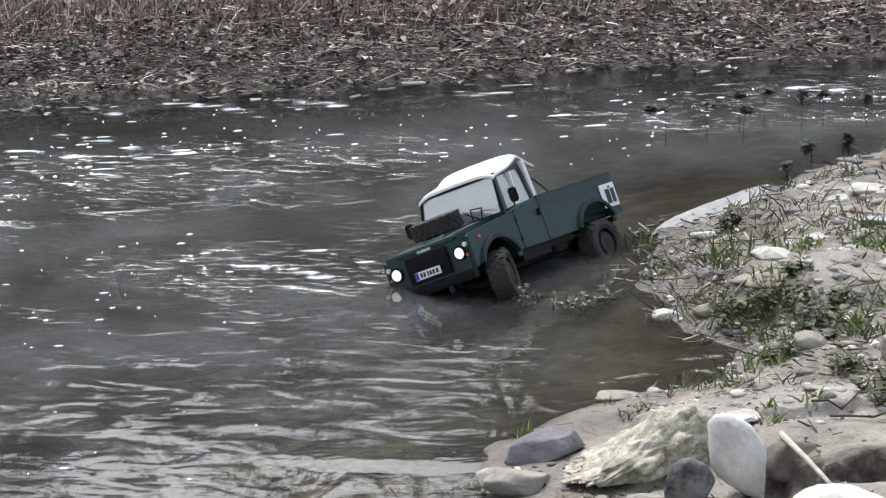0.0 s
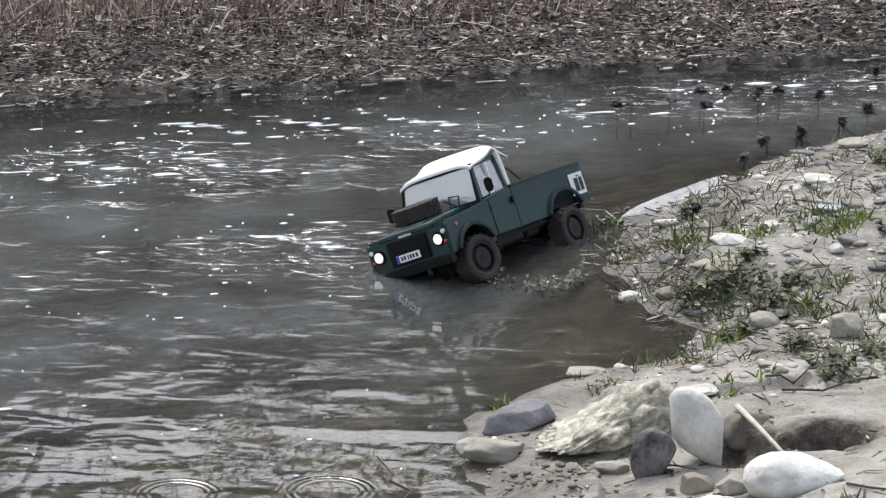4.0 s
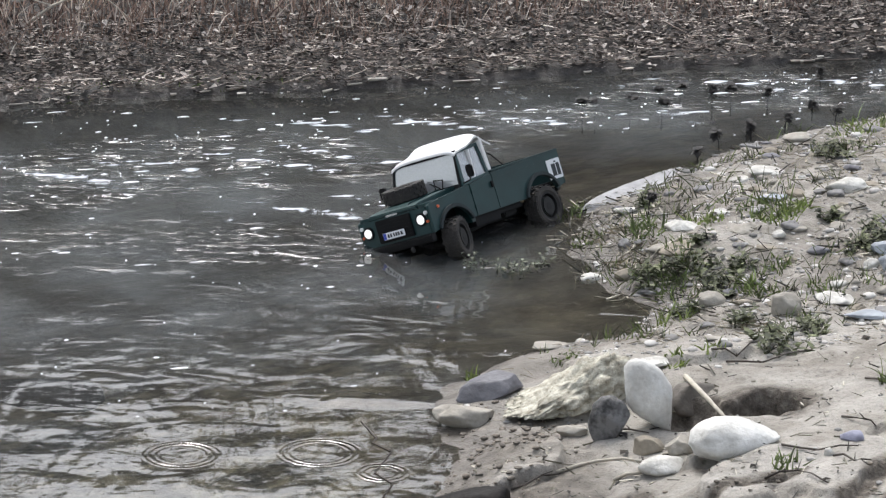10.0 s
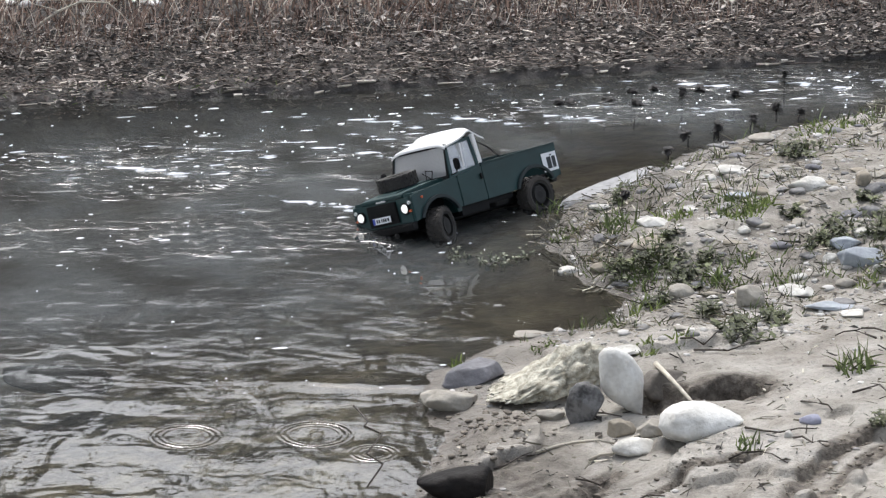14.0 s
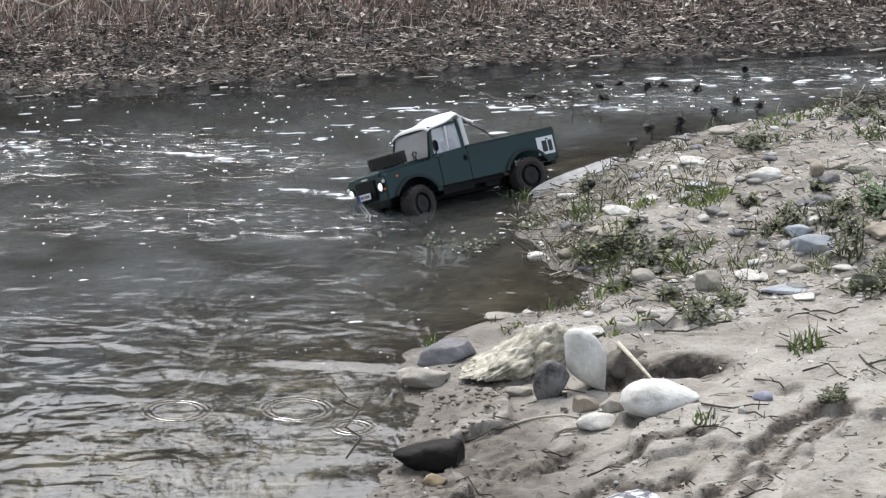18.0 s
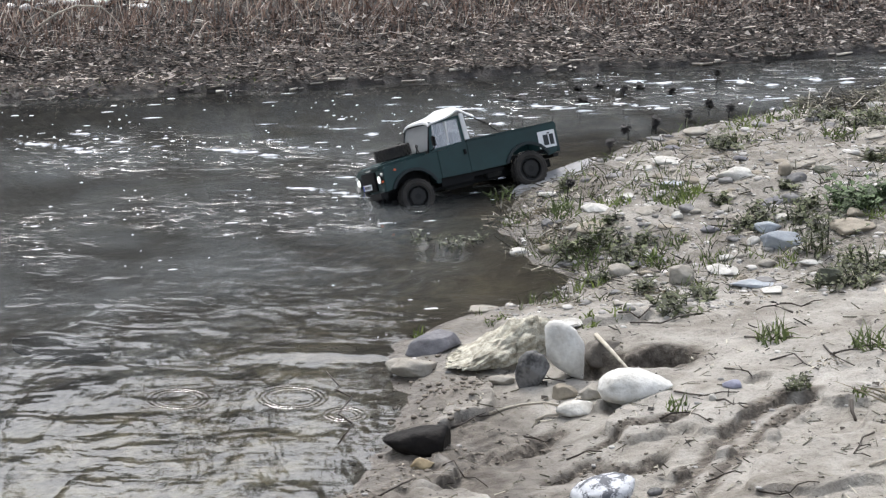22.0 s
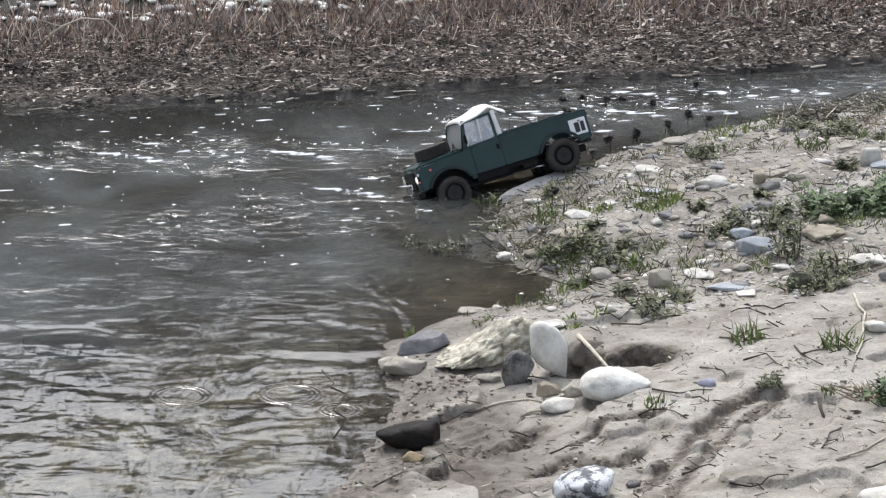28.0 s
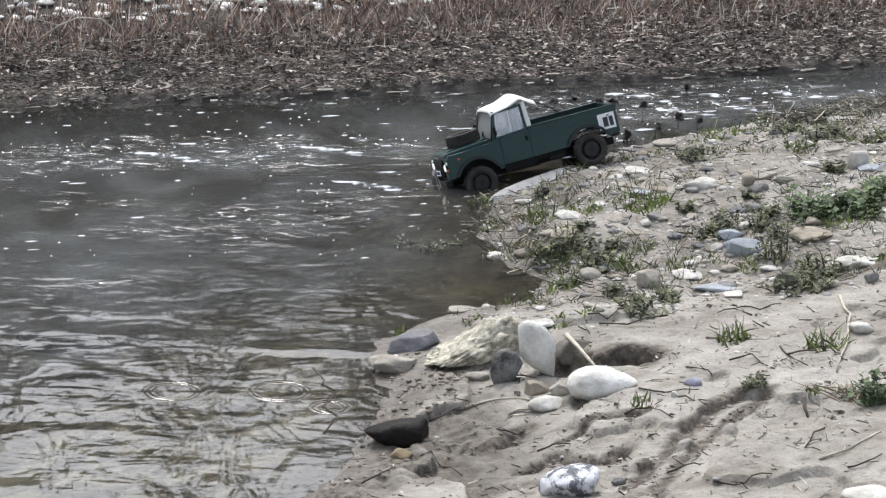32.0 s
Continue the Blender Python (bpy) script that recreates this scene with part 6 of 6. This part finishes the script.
def build_far_bank():
    rng = np.random.default_rng(21)
    m = litter_material("flattened_reed_litter", (0.016, 0.013, 0.011), (0.185, 0.146, 0.121), (0.70, 0.62, 0.54))
    V, F = [], []
    for n, lo, hi, step in ((24000, 0.0, 0.36, 0.0), (2500, 0.3, 0.6, 0.0)):
        xs, ys, zs = far_spots(rng, n, lo, hi)
        for x, y, z in zip(xs, ys, zs):
            a, ln = rng.normal(0.12, 0.3), rng.choice([0.008, 0.016, 0.032, 0.08], p=[0.52, 0.36, 0.11, 0.01]) * rng.uniform(0.7, 1.4)
            h = rng.uniform(0.0, 0.02)
            dx, dy, dz = math.cos(a) * ln / 2, math.sin(a) * ln / 2, rng.normal(0, 0.09) * ln
            thin_stick(V, F, (x - dx, y - dy, z + h - dz), (x + dx, y + dy, z + h + dz), rng.choice([0.0007, 0.0012, 0.002], p=[0.45, 0.4, 0.15]))
    ob = raw_mesh("reed_litter", V, F, m)
    tagged(ob, "flattened dead reeds and sticks covering the far bank", "litter", kind="stuff")
    V, F = [], []
    xs, ys, zs = far_spots(rng, 15000, 0.0, 0.42)
    for x, y, z in zip(xs, ys, zs):
        a, ln = rng.uniform(0, 6.28), rng.uniform(0.006, 0.02)
        u, v = Vector((math.cos(a), math.sin(a), rng.uniform(-0.3, 0.6))) * ln, Vector((-math.sin(a), math.cos(a), rng.uniform(-0.4, 0.4))) * ln * rng.uniform(0.2, 0.5)
        leaf(V, F, (x, y, z + rng.uniform(0.002, 0.02)), u, v, (0, 0, ln * 0.25))
    ob = raw_mesh("leaf_litter", V, F, litter_material("rotten_leaf_litter", (0.012, 0.0105, 0.009), (0.125, 0.10, 0.084), (0.5, 0.45, 0.40)))
    tagged(ob, "dark rotten leaves lying over the far bank", "leaves", kind="stuff")
    V, F = [], []
    xs, ys, zs = far_spots(rng, 8500, 0.2, 0.6)
    inland = -side(FAR, xs, ys)
    for x, y, z, b in zip(xs, ys, zs, inland):
        h = rng.uniform(0.025, 0.085) * min(1.0, (b - 0.12) / 0.2)
        blade(V, F, (x, y, z - 0.003), (x + rng.normal(0, 0.35) * h, y + rng.normal(0, 0.3) * h, z + h), rng.uniform(0.001, 0.0022), (rng.normal(0, 0.2) * h, 0, rng.uniform(0, 0.9)))
    ob = raw_mesh("dry_reeds", V, F, litter_material("dry_reed_grass", (0.085, 0.052, 0.04), (0.38, 0.265, 0.205), (0.9, 0.8, 0.68)))
    tagged(ob, "standing dry straw-coloured grass behind the far bank", "dry grass", kind="stuff")
    V, F = [], []
    xs, ys, zs = far_spots(rng, 3400, 0.53, 1.3, -1.9, 1.8)
    for x, y, z in zip(xs, ys, zs):
        pebble_parts(rng, x, y, z + 0.004, rng.uniform(0.007, 0.022), V, F)
    ob = raw_mesh("cobbles", V, F, material("far_cobble_stone", (0.7, 0.69, 0.66), 0.8, color2=(0.36, 0.35, 0.33), scale=14, island=0.5), True)
    tagged(ob, "pale cobbles on a gravel flat beyond the grass", "cobbles", kind="stuff")
    # a pale line of drift along the far waterline
    V, F = [], []
    xs, ys, zs = far_spots(rng, 1800, -0.009, 0.010)
    for x, y, z in zip(xs, ys, zs):
        a, ln = rng.normal(0.27, 0.12), rng.choice([0.006, 0.014, 0.035]) * rng.uniform(0.7, 1.4)
        dx, dy = math.cos(a) * ln / 2, math.sin(a) * ln / 2
        thin_stick(V, F, (x - dx, y - dy, max(z, 0.0) + 0.003), (x + dx, y + dy, max(z, 0.0) + 0.004), rng.choice([0.0018, 0.003, 0.0045]))
    ob = raw_mesh("drift_line", V, F, litter_material("bleached_drift", (0.2, 0.175, 0.145), (0.45, 0.41, 0.35), (0.72, 0.67, 0.6)))
    tagged(ob, "pale drift of straw washed along the far waterline", "litter", kind="stuff")
    # low green growth at the far waterline
    V, F = [], []
    xs, ys, zs = far_spots(rng, 900, 0.0, 0.08, -1.75, -0.6)
    for x, y, z in zip(xs, ys, zs):
        blade(V, F, (x, y, z), (x + rng.normal(0, 0.01), y + rng.normal(0, 0.01), z + rng.uniform(0.006, 0.02)), 0.0012, (0.004, 0, 0.5))
    ob = raw_mesh("shore_moss", V, F, PLANT["grass"])
    tagged(ob, "low green growth along the far waterline", "grass", kind="stuff")


build_far_bank()


def driftwood(name, label, pts, r, side_pts):
    x, y = pts[0][:2]
    z = gz(x, y)
    bm = rod([(px - x, py - y, pz) for px, py, pz in pts], r, None, 8, 0.5)
    for a, b in side_pts:
        rod([(a[0] - x, a[1] - y, a[2]), (b[0] - x, b[1] - y, b[2])], r * 0.6, bm, 6, 0.4)
    ob = part(name, bm, M_PALE, None, "", 3.0)
    ob.location = (x, y, z)
    tagged(ob, label, "branch")


driftwood("driftwood_branch", "bleached branch lying along the far waterline", [(-0.45, -0.515, 0.006), (-0.40, -0.50, 0.009), (-0.34, -0.475, 0.008), (-0.30, -0.47, 0.006)], 0.0035, [])
driftwood("fallen_bough", "pale fallen bough arched over the dry grass", [(-1.25, -0.36, 0.01), (-1.19, -0.34, 0.05), (-1.14, -0.33, 0.07), (-1.08, -0.32, 0.065), (-1.03, -0.32, 0.02)], 0.0034,
          [((-1.14, -0.33, 0.07), (-1.11, -0.32, 0.02)), ((-1.19, -0.34, 0.05), (-1.26, -0.34, 0.07))])


# ---- foam flecks adrift on the water, and pale sheets for sky glints ----
M_FOAM = material("river_foam", (0.75, 0.76, 0.77), 0.5, spread=0.1, scale=60, bump=0.4)
foams = []


def foam_patch(cx, cy, wide, deep, count, seed):
    """Flecks of foam that drift together: flat clots drawn out along the current."""
    rng = np.random.default_rng(seed)
    V, F = [], []
    for _ in range(count):
        x, y = rng.uniform(-wide / 2, wide / 2), rng.uniform(-deep / 2, deep / 2)
        ln, br = rng.choice([0.002, 0.004, 0.009, 0.02], p=[0.42, 0.32, 0.18, 0.08]) * rng.uniform(0.7, 1.3), rng.uniform(0.0018, 0.0045)
        s, k = len(V), 9
        for i in range(k):
            a = 2 * math.pi * i / k
            q = rng.uniform(0.55, 1.1)
            V.append((x + ln * q * math.cos(a), y + br * q * math.sin(a) + 0.25 * ln * q * math.cos(a), 0.0006))
        V.append((x, y, 0.0006 + min(0.003, br * 0.4)))
        for i in range(k):
            F.append((s + i, s + (i + 1) % k, s + k))
    ob = raw_mesh("foam_patch", V, F, M_FOAM, True)
    ob.location = (cx, cy, 0)
    tagged(ob, "white foam flecks drifting on the river", "foam", kind="stuff")
    foams.append((ob, cx, cy))


for i, (cx, cy, w, d, k) in enumerate(((-2.6, -1.35, 1.3, 0.5, 60), (-1.55, -1.15, 1.1, 0.5, 60), (-0.6, -0.85, 1.1, 0.34, 45), (0.3, -0.6, 0.9, 0.22, 30), (-1.2, -1.75, 1.0, 0.6, 34), (-2.2, -2.0, 1.1, 0.7, 34), (-1.0, -2.5, 1.0, 0.6, 14))):
    foam_patch(cx, cy, w, d, int(k * 1.8), 40 + i)


def sky_glint_material():
    """Broken, half clear pale streaks, painted sky glints that thin out towards the rim."""
    m = bpy.data.materials.new("sky_glint_sheet")
    m.use_nodes = True
    n, l = m.node_tree.nodes, m.node_tree.links
    p, tc = n["Principled BSDF"], n.new("ShaderNodeTexCoord")
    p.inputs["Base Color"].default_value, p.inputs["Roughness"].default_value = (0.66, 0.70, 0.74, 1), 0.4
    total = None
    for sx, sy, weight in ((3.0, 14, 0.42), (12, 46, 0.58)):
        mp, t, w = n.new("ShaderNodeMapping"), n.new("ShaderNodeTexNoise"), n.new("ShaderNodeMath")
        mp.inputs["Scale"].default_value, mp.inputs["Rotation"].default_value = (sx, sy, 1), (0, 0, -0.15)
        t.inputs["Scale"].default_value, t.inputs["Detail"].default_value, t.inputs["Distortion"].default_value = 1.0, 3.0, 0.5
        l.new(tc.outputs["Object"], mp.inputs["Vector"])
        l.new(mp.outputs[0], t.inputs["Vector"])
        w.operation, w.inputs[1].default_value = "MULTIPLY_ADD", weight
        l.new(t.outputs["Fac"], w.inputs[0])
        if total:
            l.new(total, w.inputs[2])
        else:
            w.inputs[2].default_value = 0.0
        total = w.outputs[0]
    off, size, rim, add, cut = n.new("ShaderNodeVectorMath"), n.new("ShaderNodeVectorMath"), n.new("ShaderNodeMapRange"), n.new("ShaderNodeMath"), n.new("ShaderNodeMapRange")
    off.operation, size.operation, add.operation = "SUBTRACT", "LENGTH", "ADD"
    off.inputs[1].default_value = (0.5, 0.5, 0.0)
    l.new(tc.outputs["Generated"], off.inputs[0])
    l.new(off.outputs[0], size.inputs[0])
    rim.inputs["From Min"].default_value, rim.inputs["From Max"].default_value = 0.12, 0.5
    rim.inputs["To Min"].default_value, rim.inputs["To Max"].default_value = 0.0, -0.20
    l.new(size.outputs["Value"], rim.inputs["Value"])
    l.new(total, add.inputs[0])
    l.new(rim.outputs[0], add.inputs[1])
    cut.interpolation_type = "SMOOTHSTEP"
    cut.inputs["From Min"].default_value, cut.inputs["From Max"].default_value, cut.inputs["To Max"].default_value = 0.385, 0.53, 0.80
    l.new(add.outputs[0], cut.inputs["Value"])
    clear, mixer = n.new("ShaderNodeBsdfTransparent"), n.new("ShaderNodeMixShader")
    l.new(cut.outputs[0], mixer.inputs[0])
    l.new(clear.outputs[0], mixer.inputs[1])
    l.new(p.outputs[0], mixer.inputs[2])
    l.new(mixer.outputs[0], n["Material Output"].inputs["Surface"])
    return m


M_SKY_GLINT = sky_glint_material()
glint_sheets = []


def sky_glint_sheet(wide, deep, rows):
    """A thin pale sheet painting sky mirrored in ripples; drifts by rows of time, x and y."""
    nx, ny = 24, 9
    V, F = [], []
    for j in range(ny):
        for i in range(nx):
            x, y = wide * (i / (nx - 1) - 0.5), deep * (j / (ny - 1) - 0.5)
            V.append((x, y, 0.0012 + 0.0003 * len(glint_sheets) + 0.0004 * math.sin(31 * x + 47 * y)))
    for j in range(ny - 1):
        for i in range(nx - 1):
            a = j * nx + i
            F.append((a, a + 1, a + 1 + nx, a + nx))
    ob = raw_mesh("sky_glint_sheet", V, F, M_SKY_GLINT, True)
    ob.location = (rows[0][1], rows[0][2], 0)
    tagged(ob, "pale broken sheet painted as sky glints on the riffle", "foam", kind="stuff")
    glint_sheets.append((ob, rows))


# sheets added where ruffled water mirrors the sky, its brightness in their colour
sky_glint_sheet(1.1, 0.20, ((0, -0.85, -0.66), (6, -0.50, -0.84), (13, -0.24, -0.80), (32, 0.45, -0.62)))
sky_glint_sheet(0.6, 0.30, ((0, -1.75, -1.25), (21, -1.15, -1.09), (32, -0.86, -1.10)))
sky_glint_sheet(0.5, 0.22, ((0, -1.50, -1.32), (13, -0.95, -1.20), (32, -0.45, -1.02)))
sky_glint_sheet(1.5, 0.20, ((0, 0.50, -0.49), (32, 0.55, -0.47)))
sky_glint_sheet(0.55, 0.30, ((0, -0.66, -1.62), (12, -0.56, -1.42), (23, -0.48, -1.40), (32, -0.36, -1.30)))
sky_glint_sheet(0.9, 0.36, ((0, -1.10, -0.98), (6, -0.84, -1.16), (13, -0.55, -1.05), (32, 0.1, -0.8)))


# ---- what moves: the truck, its wheels, the drifting water ----
DRIVE = [
    (0, -0.2734, -1.5980, -0.0599, 26.34, -3.46, 237.27),
    (1, -0.2746, -1.6005, -0.0570, 25.21, -3.13, 237.18),
    (2, -0.2749, -1.6053, -0.0556, 25.48, -3.26, 237.14),
    (3, -0.2786, -1.6081, -0.0535, 24.13, -3.03, 237.04),
    (3.5, -0.2774, -1.6083, -0.0539, 24.74, -3.04, 237.17),
    (5.5, -0.2778, -1.6033, -0.0541, 25.23, -3.07, 236.98),
    (6, -0.2772, -1.6023, -0.0544, 25.19, -3.02, 236.86),
    (7, -0.2778, -1.6015, -0.0549, 25.30, -3.28, 236.90),
    (8, -0.2788, -1.6018, -0.0573, 23.17, -3.03, 236.85),
    (8.5, -0.2752, -1.5952, -0.0572, 22.32, -3.39, 236.71),
    (9, -0.2720, -1.5817, -0.0550, 23.07, -2.88, 236.19),
    (10, -0.2667, -1.5561, -0.0550, 22.84, -2.33, 234.92),
    (11, -0.2666, -1.5357, -0.0549, 20.14, -0.97, 232.85),
    (12, -0.2571, -1.5200, -0.0533, 18.24, 1.57, 228.54),
    (12.5, -0.2552, -1.5164, -0.0558, 21.69, 1.36, 226.85),
    (13, -0.2569, -1.5086, -0.0566, 25.37, 0.28, 227.17),
    (13.5, -0.2542, -1.5000, -0.0582, 24.08, -0.48, 227.42),
    (14, -0.2511, -1.4885, -0.0588, 21.43, -0.74, 227.21),
    (14.5, -0.2448, -1.4757, -0.0602, 20.02, -0.81, 226.03),
    (16.5, -0.2334, -1.4170, -0.0634, 26.00, 0.96, 218.06),
    (17, -0.2295, -1.4101, -0.0636, 26.34, 0.95, 216.51),
    (17.5, -0.2221, -1.4117, -0.0640, 24.85, 1.54, 214.34),
    (18, -0.2109, -1.4140, -0.0616, 23.25, 2.12, 212.90),
    (19, -0.1900, -1.4193, -0.0586, 22.25, 3.42, 210.53),
    (20, -0.1764, -1.4147, -0.0561, 24.10, 4.90, 208.76),
    (20.5, -0.1725, -1.4067, -0.0543, 23.24, 5.56, 207.63),
    (21, -0.1716, -1.3974, -0.0522, 22.30, 5.34, 206.46),
    (22, -0.1704, -1.3841, -0.0501, 21.00, 4.89, 204.69),
    (22.5, -0.1643, -1.3793, -0.0485, 20.35, 4.38, 203.62),
    (23, -0.1526, -1.3766, -0.0473, 19.56, 3.98, 202.38),
    (24, -0.1249, -1.3717, -0.0459, 17.70, 6.40, 202.67),
    (25, -0.1091, -1.3546, -0.0421, 16.81, 6.64, 202.12),
    (25.5, -0.1006, -1.3439, -0.0402, 16.87, 6.95, 201.36),
    (27.5, -0.0564, -1.3026, -0.0335, 19.83, 12.02, 199.18),
    (28, -0.0431, -1.2945, -0.0346, 20.22, 12.53, 198.73),
    (29, -0.0176, -1.2682, -0.0312, 16.62, 12.87, 197.92),
    (30, 0.0110, -1.2498, -0.0309, 16.35, 13.24, 197.89),
    (31, 0.0335, -1.2374, -0.0337, 19.18, 12.56, 196.78),
    (32, 0.0440, -1.2069, -0.0301, 15.52, 11.87, 195.99),
]


def motions():
    walk(truck, [(t, pose(*p)) for t, *p in DRIVE])
    steer = ((0, 24), (2, -6), (3, -14), (6, -8), (8, 0), (9, 12), (11, 26), (14.5, 22), (17, 26), (19, 8), (21, 0), (23, -8), (25, -4), (28, 0), (32, 0))
    sag = ((0, -0.002), (8, 0.0), (9, 0.005), (13, 0.010), (17, 0.013), (25, 0.012), (28, 0.014), (32, 0.014))
    gone, turn = 0.0, []
    for (a, b) in zip(DRIVE[:1] + DRIVE[:-1], DRIVE):
        h = radians(b[6])
        gone += (b[1] - a[1]) * math.cos(h) + (b[2] - a[2]) * math.sin(h)
        turn.append((b[0], math.degrees(gone / WHEEL_R)))

    def between(t, table):
        return float(np.interp(t, [q[0] for q in table], [q[1] for q in table]))

    for w, fx, s in wheels:
        rows = []
        for t, roll in turn:
            drop = {(1, 1): 0.004, (1, -1): -0.004, (-1, 1): between(t, sag), (-1, -1): -0.002}[(fx, s)]
            m = Matrix.Translation((fx * AXLE_X, s * TRACK_Y, HUB_Z + drop)) @ Matrix.Rotation(radians(between(t, steer) if fx > 0 else 0), 4, "Z") @ Matrix.Rotation(radians(roll), 4, "Y")
            rows.append((t, m))
        walk(w, rows)
    flow = [(t, pose(0.045 * t, 0.012 * t, 0)) for t in (0, 8, 16, 24, 32)]
    walk(water, flow)
    for ob, x, y in foams:
        walk(ob, [(t, pose(x + 0.045 * t, y + 0.012 * t, 0.0)) for t in (0, 8, 16, 24, 32)])
    for ob, rows in glint_sheets:
        walk(ob, [(t, pose(x, y, 0.0, 0, 0, 9)) for t, x, y in rows])


motions()
